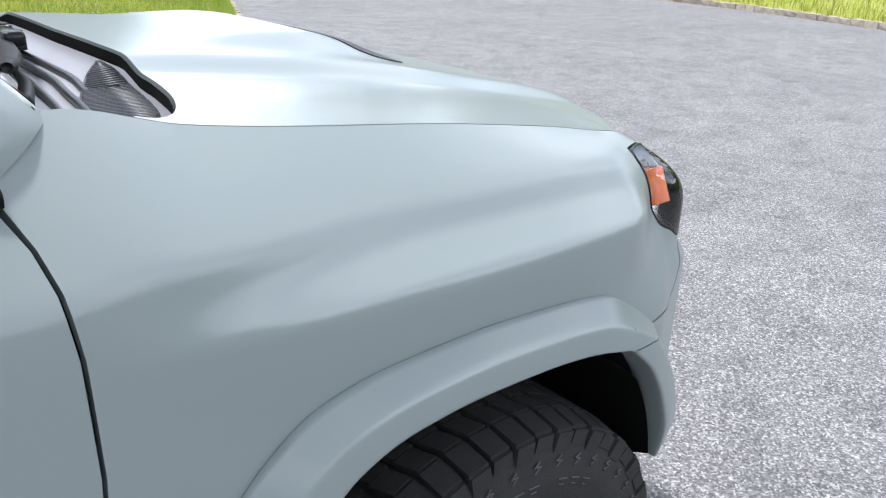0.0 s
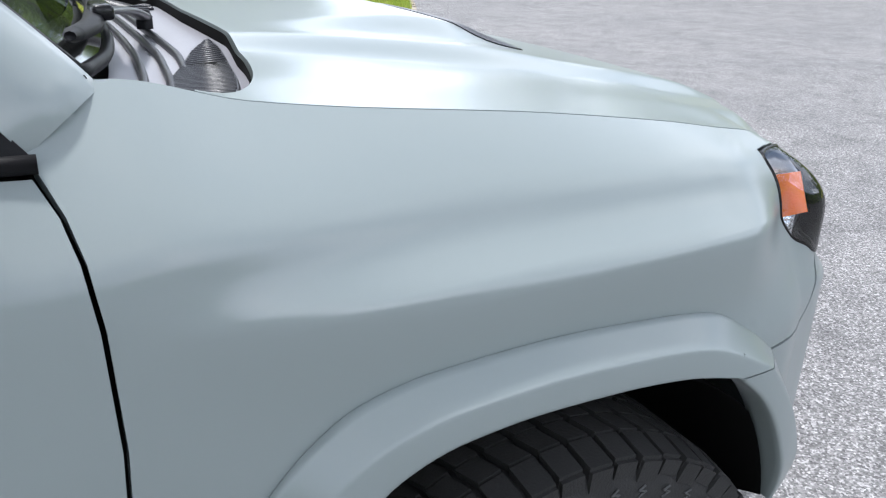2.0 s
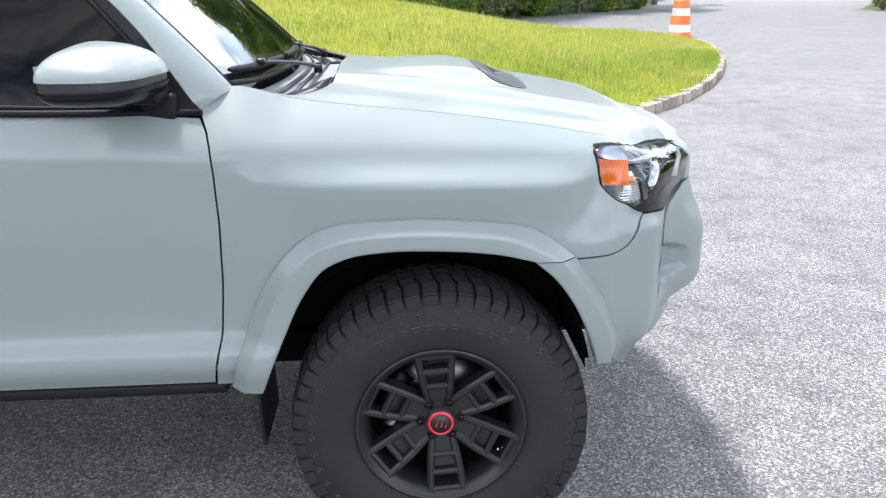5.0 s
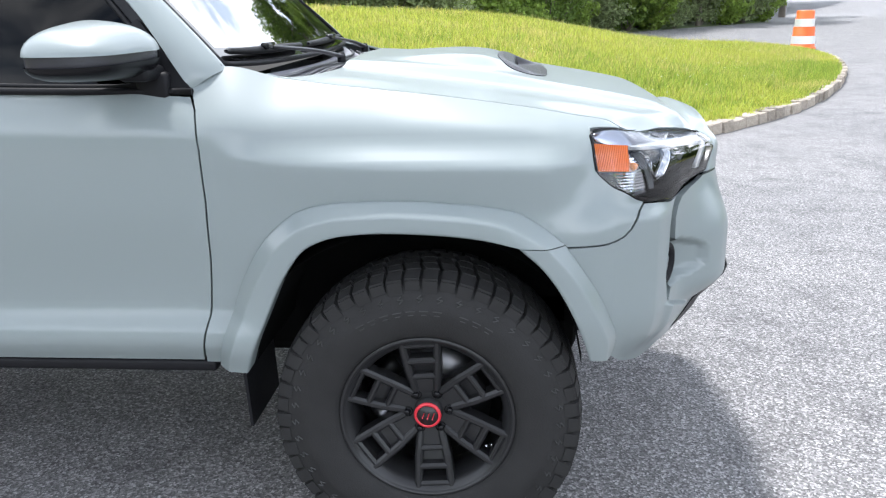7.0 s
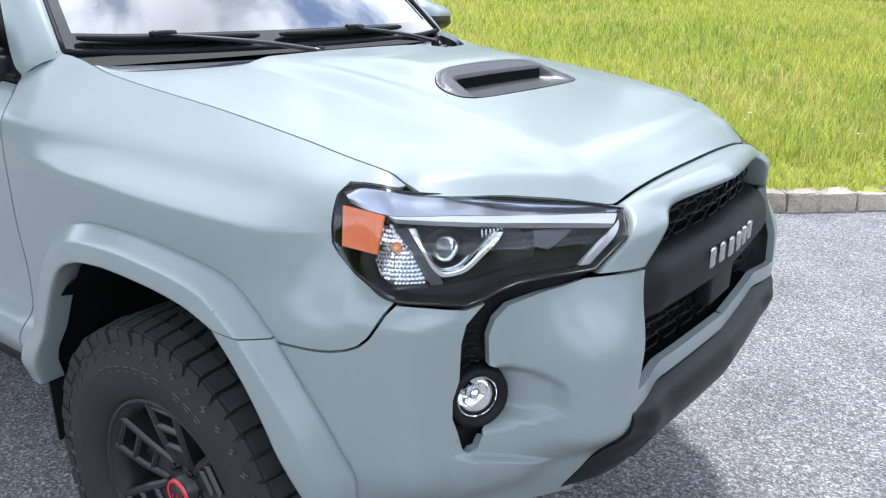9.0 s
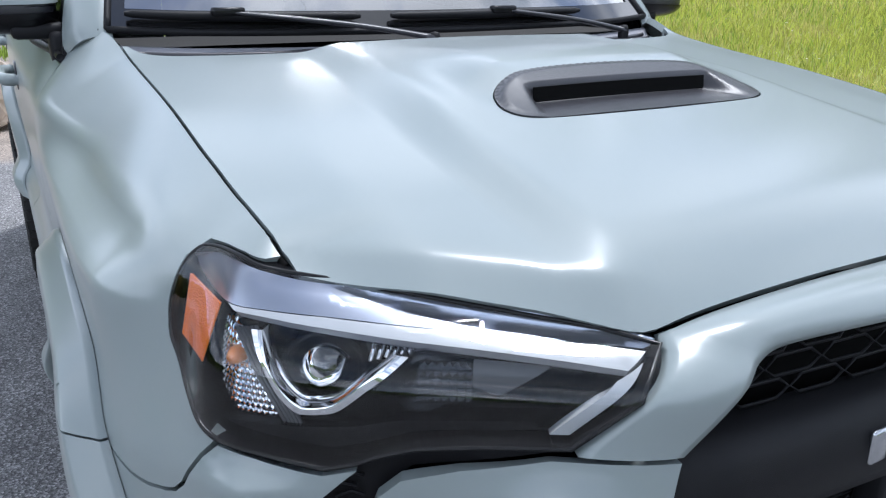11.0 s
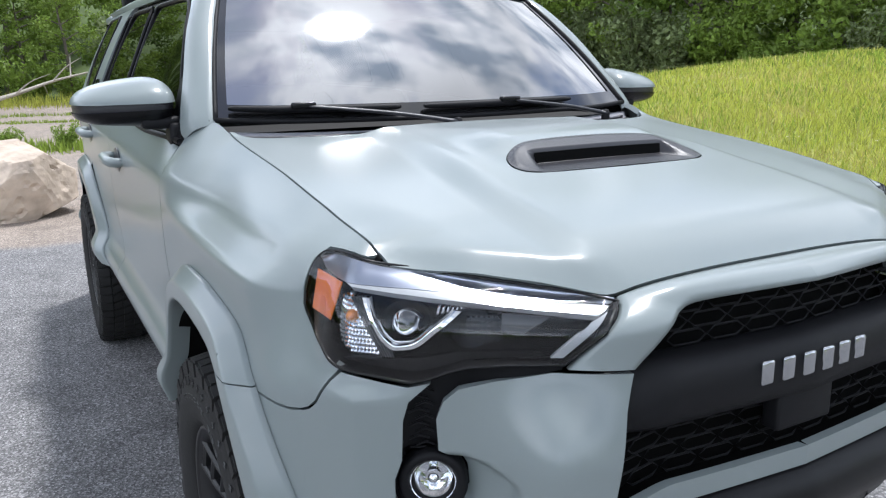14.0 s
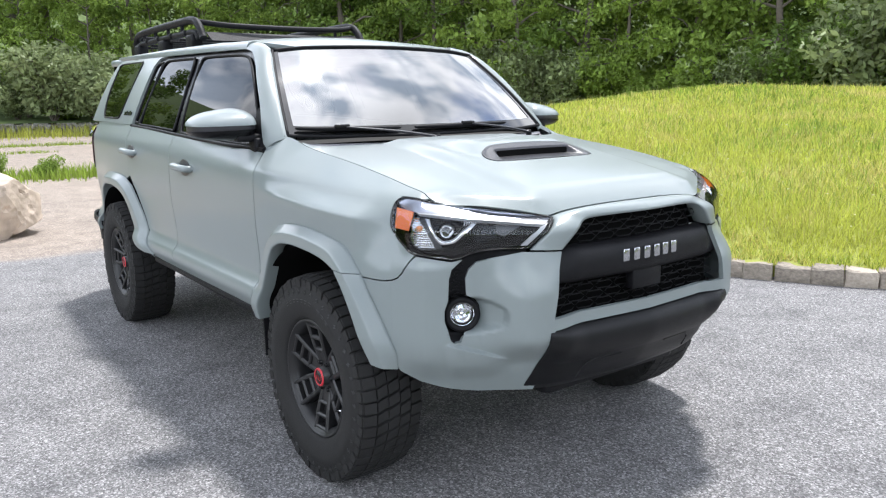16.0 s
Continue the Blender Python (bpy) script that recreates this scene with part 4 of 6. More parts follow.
for yc, x0, tipy in ((-.05, -.40, -.47), (.54, -.43, .17)):
    wiper = new("windscreen_wiper")
    wiper.parent = car
    pivot = np.array((x0 + .050, yc, 1.268))

    def on_glass(y, v, up):
        i = int(np.clip(round((y + .728) / 1.456 * 40), 0, 40))
        j = int(np.clip(round(v * 20), 0, 20))
        return W_[i, j] + np.array((.7, 0, .75)) * up
    mid = on_glass(tipy, .06, .030)
    part("arm", tube(smooth_line([pivot, pivot * .6 + mid * .4 + (0, 0, .006), mid], 14), np.linspace(.015, .009, 14), 8, flat=.5), SATIN, wiper)
    part("pivot_cap", lathe([(0, .014), (.010, .012), (.014, .0), (.014, -.02)], 16, "z"), BLACK, wiper).location = tuple(pivot)
    blade = [on_glass(y, .035 + .03 * (1 - abs(y - tipy) / .3), .018) for y in np.linspace(max(tipy - .29, -.70), tipy + .28, 13)]
    part("blade", tube(smooth_line(blade, 30), [.006] + list(np.linspace(.0105, .0145, 14)) + list(np.linspace(.0145, .0105, 14)) + [.006], 8, flat=.8), BLACK, wiper)
    part("clip", block(-.012, -.035, -.008, .012, .035, .010, .005), GLOSS, wiper).location = tuple(mid)

# greenhouse
def side_y(x, z):
    t = np.clip((z - 1.262) / .44, -.2, 1.3)
    return -.840 + .030 * bump(-x, 2.6, 3.8) + .155 * t + .052 * t * abs(t) + .036 * bump(x, -.98, -.58) * (1 - bump(z, 1.26, 1.60))


def G(lift=0.0):
    return lambda x, z: np.array([x, side_y(x, z) - lift, z])


GOUT = (0, -1, .3)
door_frame = [(-.566, 1.226), (-.578, 1.252), (-.70, 1.420), (-.80, 1.522), (-.92, 1.617), (-1.02, 1.668), (-1.15, 1.686), (-1.66, 1.700), (-1.84, 1.704), (-2.40, 1.712), (-2.50, 1.70), (-2.55, 1.66), (-2.548, 1.30), (-2.1, 1.281), (-1.66, 1.266), (-1.2, 1.251), (-.75, 1.233)]
frame_r, frame_l = skins("window_frame", trimmed(door_frame, .05, G(-.016), GOUT, .004), GLOSS, car, "black window frame")
glass_f = [(-.615, 1.262), (-.73, 1.405), (-.86, 1.537), (-.98, 1.618), (-1.06, 1.65), (-1.18, 1.664), (-1.66, 1.674), (-1.70, 1.66), (-1.60, 1.282), (-1.2, 1.268), (-.75, 1.252)]
glass_r = [(-1.835, 1.678), (-2.30, 1.684), (-2.36, 1.66), (-2.405, 1.31), (-2.1, 1.3), (-1.73, 1.288), (-1.80, 1.63)]
glass_t = [(-2.395, 1.675), (-2.46, 1.675), (-2.505, 1.64), (-2.505, 1.322), (-2.43, 1.318)]
for gl, dr in ((glass_f, (front_door_r, front_door_l)), (glass_r, (rear_door_r, rear_door_l)), (glass_t, (rear_door_r, rear_door_l))):
    tri = trimmed(gl, .05, G(-.010), GOUT, .002)
    skin("window", tri, TINTED, dr[0], "dark tinted window glass")
    skin("window", tri, TINTED, dr[1], "dark tinted window glass", True)
    ring = smooth_line([G(-.006)(x, z) for x, z in gl + gl[:1]], 70)
    pair("window_trim", tube(ring, .007, 6), BLACK, dr)
pair("belt_moulding", tube([G(.004)(x, z) for x, z in smooth_line([(-.56, 1.236), (-1.2, 1.255), (-2.1, 1.286), (-2.54, 1.300)], 40)], .009, 8), BLACK, car)
sail = [(-.562, 1.240), (-.700, 1.412), (-.715, 1.40), (-.715, 1.246)]
sail_r, sail_l = skins("mirror_sail", trimmed(sail, .03, G(.002), GOUT, .01), BLACK, car)
quarter = [(-2.86, 1.700), (-3.42, 1.706), (-3.50, 1.69), (-3.47, 1.52), (-3.38, 1.36), (-3.34, 1.338), (-2.93, 1.338), (-2.89, 1.36), (-2.84, 1.68)]
pillar_c = [(-2.553, 1.302), (-2.553, 1.66), (-2.505, 1.704), (-2.41, 1.716), (-2.80, 1.728), (-3.60, 1.735), (-3.66, 1.60), (-3.72, 1.312), (-3.2, 1.310)]
skins("upper_quarter", trimmed(pillar_c, .04, G(0), GOUT), PAINT, car)
qg = trimmed(quarter, .04, G(.003), GOUT, .006)
skins("quarter_window", qg, TINTED, car, "dark tinted quarter window glass")
pair("quarter_trim", tube(smooth_line([G(.003)(x, z) for x, z in quarter + quarter[:1]], 60), .006, 6), BLACK, car)
for k in range(5):
    w = (.03, .022, .016, .022, .03)[k]
    x0 = -2.615 - k * .036
    pair("badge_mark", prism([G(.002)(x0, 1.358), G(.002)(x0 - w, 1.358), G(.002)(x0 - w, 1.380 + .006 * (k % 2)), G(.002)(x0, 1.380 + .006 * (k % 2))], .004, (0, -1, .3)), GLOSS, car, smooth=False)

# pillars and roof
lo_line = smooth_line([(-.566, -.802, 1.240)] + [(x, side_y(x, z) - .003, z) for x, z in [(-.577, 1.256), (-.70, 1.425), (-.80, 1.527), (-.92, 1.622), (-1.02, 1.673), (-1.10, 1.688)]], 30)
hi_line = smooth_line([(-.495, -.737, 1.283), (-.503, -.738, 1.294), (-.66, -.690, 1.452), (-.80, -.645, 1.578), (-.935, -.598, 1.678), (-1.02, -.585, 1.708), (-1.10, -.58, 1.722)], 30)
rows = []
for i in range(30):
    a, b = lo_line[i], hi_line[i]
    row = [a + (b - a) * t + np.array((.007, -.010, .008)) * math.sin(t * math.pi) for t in np.linspace(0, 1, 9)]
    rows.append(row + [b + (-.004, .02, -.012)])
pair("windscreen_pillar", sheet(rows, (.4, -1, .5), .012), PAINT, car)
pair("pillar_seam", tube(smooth_line([(-.508, -.742, 1.2930), (-.540, -.773, 1.2775), (-.566, -.797, 1.2530)], 12), .0035, 6), DARK, car)


def roof_edge(x):
    return float(np.interp(x, [-3.72, -3.3, -2.4, -1.5, -1.10], [1.745, 1.752, 1.757, 1.742, 1.722]))


rail = []
for x in np.linspace(-1.10, -3.60, 40):
    zt_ = float(np.interp(x, [-3.6, -2.41, -1.66, -1.15, -1.10], [1.735, 1.714, 1.702, 1.690, 1.688]))
    a, b = np.array((x, side_y(x, zt_) - .002, zt_)), np.array((x, -.58, roof_edge(x)))
    rail.append([a + (b - a) * t + np.array((0, -.014, .016)) * math.sin(t * math.pi) for t in np.linspace(0, 1, 8)])
pair("roof_rail", sheet(rail, (0, -1, 1), .012), PAINT, car)
roof_rows = []
for u in np.linspace(0, 1, 40):
    row = []
    for y in np.linspace(-.578, .578, 25):
        xf = -.892 - .16 * bump(abs(y), .35, .60) - .04 * (abs(y) / .58) ** 2
        x = xf + (-3.66 - xf) * u
        edge = roof_edge(x) if x < -1.10 else float(np.interp(x, [-1.10, -.94], [1.722, 1.684]))
        row.append((x, y, edge + (.030 * bump(-x, .88, 1.4)) * (1 - (y / .578) ** 2) + .012 * (1 - (y / .578) ** 2)))
    roof_rows.append(row)
part("roof", sheet(roof_rows, (0, 0, 1), .02), PAINT, car)
part("roof_spoiler", block(-3.84, -.60, 1.70, -3.55, .60, 1.752, .02), PAINT, car)
part("rear_window", sheet([[(-3.66 - .2 * t, y, 1.70 - .40 * t) for t in np.linspace(0, 1, 8)] for y in np.linspace(-.62, .62, 12)], (-1, 0, .4)), TINTED, car)
tl = trimmed([(.74, .93), (.86, .95), (.93, 1.02), (.95, 1.20), (.90, 1.262), (.76, 1.25)], .03, Sl(.012), (-1, -1, 0), .02)
skins("tail_lamp", tl, REDLENS, car, "dark smoked tail lamp")
skins("tail_lamp_cap", trimmed([(.80, 1.225), (.955, 1.20), (.96, 1.24), (.90, 1.275), (.80, 1.27)], .02, Sl(.030), (-1, -1, 0), .03), LENS, car)

# cabin
part("cabin_floor", block(-3.6, -.66, .56, -.50, .66, 1.02, .03), CABIN, car, smooth=False)
# engine bay and underbody: near-black boxes filling the shaded space below
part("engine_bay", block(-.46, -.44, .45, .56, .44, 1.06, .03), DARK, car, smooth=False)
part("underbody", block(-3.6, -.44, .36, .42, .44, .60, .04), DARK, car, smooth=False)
dash_rows = [[(x, y, z) for x, z in ((-.50, 1.255), (-.62, 1.262), (-.74, 1.258), (-.80, 1.235), (-.83, 1.18), (-.84, 1.0))] for y in np.linspace(-.70, .70, 12)]
part("dashboard", sheet(dash_rows, (0, 0, 1)), DASH, car)
part("headliner", sheet([[(x, y, 1.655) for y in (-.55, 0, .55)] for x in (-1.0, -2.2, -3.5)], (0, 0, -1)), CABIN, car)

# rocker, handles
pair("rocker_strip", block(-2.10, -.880, .508, -.56, -.80, .541, .010), BLACK, car)
for (hx, hz), dr in (((-1.40, 1.112), (front_door_r, front_door_l)), ((-2.385, 1.146), (rear_door_r, rear_door_l))):
    base = S(s_x(hx), hz, 0)
    dish = [base + np.array((math.cos(w) * .075, -.003, math.sin(w) * .042)) for w in np.linspace(0, 2 * math.pi, 28, endpoint=False)]
    grip = smooth_line([base + (-.115, .004, .002), base + (-.10, -.028, .004), base + (-.04, -.044, .006), base + (.05, -.044, .004), base + (.10, -.030, .0), base + (.112, .004, -.002)], 22)
    hr, hl = pair("door_handle", tube(grip, [.012] + [.0185] * 20 + [.012], 10, flat=.95), PAINT, dr)
    pair("recess", prism(dish, .004, (0, 1, 0)), SATIN, (hr, hl), smooth=False)


# mirrors
def mirror_shell(a0, a1, m=12, n=48, inset=1.0):
    """Part of a rounded housing between two angles of height."""
    rows = []
    for w in np.linspace(0, 2 * math.pi, n, endpoint=False):
        col = []
        for a in np.linspace(a0, a1, m):
            r, h = inset * max(math.cos(a), 0) ** .55, math.copysign(abs(math.sin(a)) ** .8, a)
            cw, sw = math.cos(w), math.sin(w)
            x = math.copysign(abs(cw) ** .7, cw) * r * (.125 if cw > 0 else .085)
            y = math.copysign(abs(sw) ** .56, sw) * r * .136
            u = y / .14
            fall = 1 - .38 * max(0.0, (x + .085) / .21) ** 2
            col.append((-.752 + x + .030 * u, -.932 + y, 1.332 + h * ((.090 - .040 * ((1 - u) / 2) ** 1.6) * fall if h > 0 else .056 + .014 * u) + .008 * u * (h < 0)))
        rows.append(col)
    return sheet(rows, None, 0, wrap=True)


mir_r, mir_l = pair("door_mirror", mirror_shell(radians(5), radians(90)), PAINT, car, "door mirror with painted cap and black lower shell")
pair("lower_shell", mirror_shell(radians(-90), radians(-9)), GLOSS, (mir_r, mir_l))
pair("middle_band", mirror_shell(radians(-10), radians(5.5), inset=.96), SATIN, (mir_r, mir_l))
pair("mirror_arm", block(-.705, -.90, 1.268, -.632, -.79, 1.302, .012), BLACK, (mir_r, mir_l))
pair("mirror_foot", block(-.70, -.83, 1.205, -.615, -.775, 1.285, .012), BLACK, (mir_r, mir_l))
pair("mirror_glass", sheet([[(-.842 + .03 * (y + .93) / .14, y, z) for z in (1.30, 1.335, 1.368)] for y in np.linspace(-1.00, -.86, 6)], (-1, 0, 0)), CHROME, (mir_r, mir_l))

# roof rack
rack = new("roof_rack")
rack["label"] = "black tubular roof rack basket"
rack.parent = car
for sgn in (-1, 1):
    y = sgn * .53
    part("side_tube", tube(smooth_line([(-1.99, y, 1.80), (-2.05, y, 1.87), (-2.11, y, 1.905), (-2.22, y, 1.918), (-2.8, y, 1.915), (-3.2, y, 1.905), (-3.30, y, 1.89), (-3.34, y, 1.85), (-3.35, y, 1.79)], 60), .023, 12), BLACK, rack)
    part("lower_tube", tube(smooth_line([(-2.06, y, 1.80), (-2.10, y, 1.835), (-2.2, y, 1.845), (-3.2, y, 1.835), (-3.33, y, 1.82)], 40), .019, 10), BLACK, rack)
    for x in (-2.35, -2.62, -2.89, -3.14):
        part("upright", tube([(x, y, 1.84), (x, y, 1.915)], .012, 8), BLACK, rack)
        part("strap", block(x + .08, y - .027, 1.83, x + .11, y + .027, 1.862, .006), BLACK, rack)
    for x in (-2.15, -2.7, -3.25):
        part("foot", block(x - .06, y - .035, 1.755, x + .06, y + .035, 1.83, .012), BLACK, rack)
part("front_tube", tube(smooth_line([(-2.12, -.53, 1.905), (-2.03, -.35, 1.880), (-2.0, 0, 1.872), (-2.03, .35, 1.880), (-2.12, .53, 1.905)], 30), .017, 10), BLACK, rack)
part("rear_tube", tube([(-3.32, -.53, 1.88), (-3.32, .53, 1.88)], .019, 10), BLACK, rack)
for k in range(6):
    x = -2.2 - k * .21
    part("slat", block(x - .03, -.52, 1.808, x + .03, .52, 1.824, .005), BLACK, rack)
part("wind_deflector", sheet([[(-1.93 - .10 * t, y, 1.785 + .055 * t) for t in np.linspace(0, 1, 5)] for y in np.linspace(-.50, .50, 14)], (1, 0, 1), .006), BLACK, rack)


# wheels, made round -y with the outer face at -y
def make_wheel():
    wheel = new("wheel")
    wheel.parent = car
    tyre_p = [(.222, .10), (.25, .122), (.30, .131), (.345, .129), (.372, .118), (.386, .100), (.389, .06), (.390, 0), (.389, -.06), (.386, -.100), (.372, -.118), (.345, -.1285), (.330, -.1295), (.328, -.1315), (.300, -.132), (.27, -.128), (.245, -.120), (.236, -.114), (.232, -.106), (.222, -.10)]
    tyre = part("tyre", lathe(tyre_p, 96), RUBBER, wheel, "all-terrain tyre with chunky tread")
    rnd = random.Random(4)
    blocks = []

    def lug(w, y0, y1, r0, r1, dw, skew, taper=0.0):
        pts = []
        for r in (r0, r1):
            for yy, ww in ((y0, -dw), (y1, -dw + skew), (y1, dw + skew), (y0, dw)):
                a = w + ww * (1 if r == r0 else .9)
                rr = r - (taper if (yy == y0 or yy == y1) and abs(yy) > .09 else 0)
                pts.append((rr * math.cos(a), yy, rr * math.sin(a)))
        return pts, [(0, 1, 2, 3), (7, 6, 5, 4), (0, 4, 5, 1), (1, 5, 6, 2), (2, 6, 7, 3), (3, 7, 4, 0)]
    N = 54
    for k in range(N):
        w = 2 * math.pi * k / N
        big = k % 2
        for sgn in (-1, 1):
            blocks.append(lug(w, sgn * .072, sgn * (.1215 if big else .1165), .383, .4015, .0515, 0.0, .008))
            blocks.append(lug(w, sgn * (.1195 if big else .115), sgn * (.1262 if big else .1235), .356 if big else .364, .388, .0505, 0.0, .0))
            blocks.append(lug(w + .03, sgn * .026, sgn * .067, .383, .4025, .0475, sgn * .035))
            blocks.append(lug(w + .055, sgn * .028, sgn * .046, .384, .4022, .014, sgn * .02))
        blocks.append(lug(w + .02, -.022, .022, .383, .4025, .0485, .04))
    part("tread", joined(*blocks), RUBBER, tyre, smooth=False)["kind"] = "stuff"
    marks = []
    for k in range(44):
        w = 2 * math.pi * k / 44
        zig = [(.352, 0), (.344, .03), (.343, -.012), (.333, .02)]
        for (r1, a1), (r2, a2) in zip(zig, zig[1:]):
            marks.append(tube([(r1 * math.cos(w + a1), -.1295, r1 * math.sin(w + a1)), (r2 * math.cos(w + a2), -.1305, r2 * math.sin(w + a2))], .0017, 4))
    for k in range(11):
        if k != 3:
            w = radians(58) + k * radians(6.2)
            a = radians(2.1)
            marks.append(tube([(.3115 * math.cos(w + a * t), -.1325, .3115 * math.sin(w + a * t)) for t in (-1, 0, 1)], .0016, 4))
            marks.append(tube([(.3015 * math.cos(w + a * t), -.1325, .3015 * math.sin(w + a * t)) for t in (-.6, 0, .6)], .0014, 4))
    part("sidewall_mark", joined(*marks), MARK, tyre, smooth=False)["kind"] = "stuff"
    rim_p = [(.222, .10), (.20, .09), (.195, -.02), (.198, -.075), (.206, -.094), (.218, -.104), (.226, -.110), (.230, -.106), (.232, -.100)]
    rim_ob = part("rim", lathe(rim_p, 72), RIMMAT, wheel, "matte black six-spoke alloy rim")
    part("rim_lip", lathe([(.2185, -.104), (.2215, -.1095), (.2265, -.1115), (.2305, -.1085)], 72), RIMMAT, rim_ob)

    def beam(p, q, wp, wq, yp, yq, d=.038, chamfer=.006):
        """A spoke arm from p to q in the wheel's plane, wide wp to wq, with its face at yp to yq."""
        p, q = np.array(p, float), np.array(q, float)
        t = (q - p) / np.linalg.norm(q - p)
        n = np.array((-t[1], t[0]))
        pts = []
        for o, w, y in ((p, wp, yp), (q, wq, yq)):
            for side, yy in ((-w, y + d), (-w, y + chamfer), (-w + chamfer, y), (w - chamfer, y), (w, y + chamfer), (w, y + d)):
                c = o + n * side
                pts.append((c[0], yy, c[1]))
        f = [(i, i + 1, i + 7, i + 6) for i in range(5)] + [(5, 0, 6, 11), (0, 5, 4, 3, 2, 1), (6, 7, 8, 9, 10, 11)]
        return pts, f
    spoke = []
    for sg in (-1, 1):
        spoke.append(beam((.058, sg * .027), (.122, sg * .0375), .0105, .0105, -.066, -.084, .045))
        spoke.append(beam((.121, sg * .0373), (.209, sg * .0455), .0105, .0098, -.084, -.101, .045))
    spoke.append(beam((.106, -.036), (.106, .036), .0080, .0080, -.079, -.079, .04))
    spoke.append(beam((.155, -.041), (.155, .041), .0090, .0090, -.0905, -.0905, .04))
    spoke.append(beam((.202, -.047), (.202, .047), .0075, .0075, -.0985, -.0985, .03))
    spoke.append(prism([(.040, -.058, -.034), (.102, -.069, -.036), (.102, -.069, .036), (.040, -.058, .034)], .03, (0, 1, 0)))
    spoke.append(prism([(.108, -.054, -.034), (.152, -.066, -.038), (.152, -.066, .038), (.108, -.054, .034)], .012, (0, 1, 0)))
    one = joined(*spoke)
    for k in range(6):
        w = radians(34 + 60 * k)
        ob = part("spoke", moved(one, Matrix.Rotation(-w, 4, "Y")), RIMMAT, rim_ob, smooth=False)
    part("hub", lathe([(.0, -.060), (.045, -.060), (.068, -.060), (.078, -.054), (.082, -.02), (.082, .05)], 36), RIMMAT, rim_ob)
    for k in range(6):
        w = radians(4 + 60 * k)
        part("lug_nut", moved(lathe([(.0150, -.0592), (.0150, -.0625), (.0125, -.0625), (.0120, -.0592), (.0085, -.0592), (.0085, -.070), (.007, -.073), (0, -.073)], 12), Matrix.Translation((math.cos(w) * .0565, 0, math.sin(w) * .0565))), GLOSS, rim_ob)
    cap = part("centre_cap", lathe([(0, -.0905), (.028, -.090), (.029, -.084), (.036, -.082), (.039, -.06), (.043, -.056)], 36), RIMMAT, rim_ob)
    part("cap_ring", lathe([(.0278, -.089), (.0290, -.0915), (.0345, -.0905), (.0365, -.086)], 40), RED, rim_ob, "red ring")
    for k in range(3):
        part("cap_mark", tube([(-.014 + .013 * k, -.0912, -.008 - .002 * k), (-.008 + .013 * k, -.0912, .008)], .0016, 5), RED, rim_ob)
    part("brake_disc", lathe([(.07, .01), (.165, .01), (.165, .04), (.07, .04)], 48), STEEL, wheel)
    cal = joined(*[tube([(.14 * math.cos(radians(a)), .015, .14 * math.sin(radians(a))) for a in range(125, 200, 8)], .034, 8)])
    part("brake_caliper", cal, STEEL, wheel)
    part("valve_stem", tube([(.165, -.085, -.085), (.155, -.102, -.078)], .004, 6), CHROME, wheel)
    part("barrel", lathe([(.0, .06), (.19, .06), (.197, .02)], 40), DARK, wheel)
    return wheel


wheel = make_wheel()
wheel.matrix_basis = pose(0, -.800, .395, 0, 0, 0)
copy_thing(wheel, pose(-2.79, -.800, .395, 0, 38, 0))
copy_thing(wheel, pose(0, .800, .395, 0, 20, 180))
copy_thing(wheel, pose(-2.79, .800, .395, 0, 50, 180))
part("front_axle", tube([(0, -.66, .395), (0, .66, .395)], .05, 12), DARK, car)
part("rear_axle", tube([(-2.79, -.66, .395), (-2.79, .66, .395)], .06, 12), DARK, car)


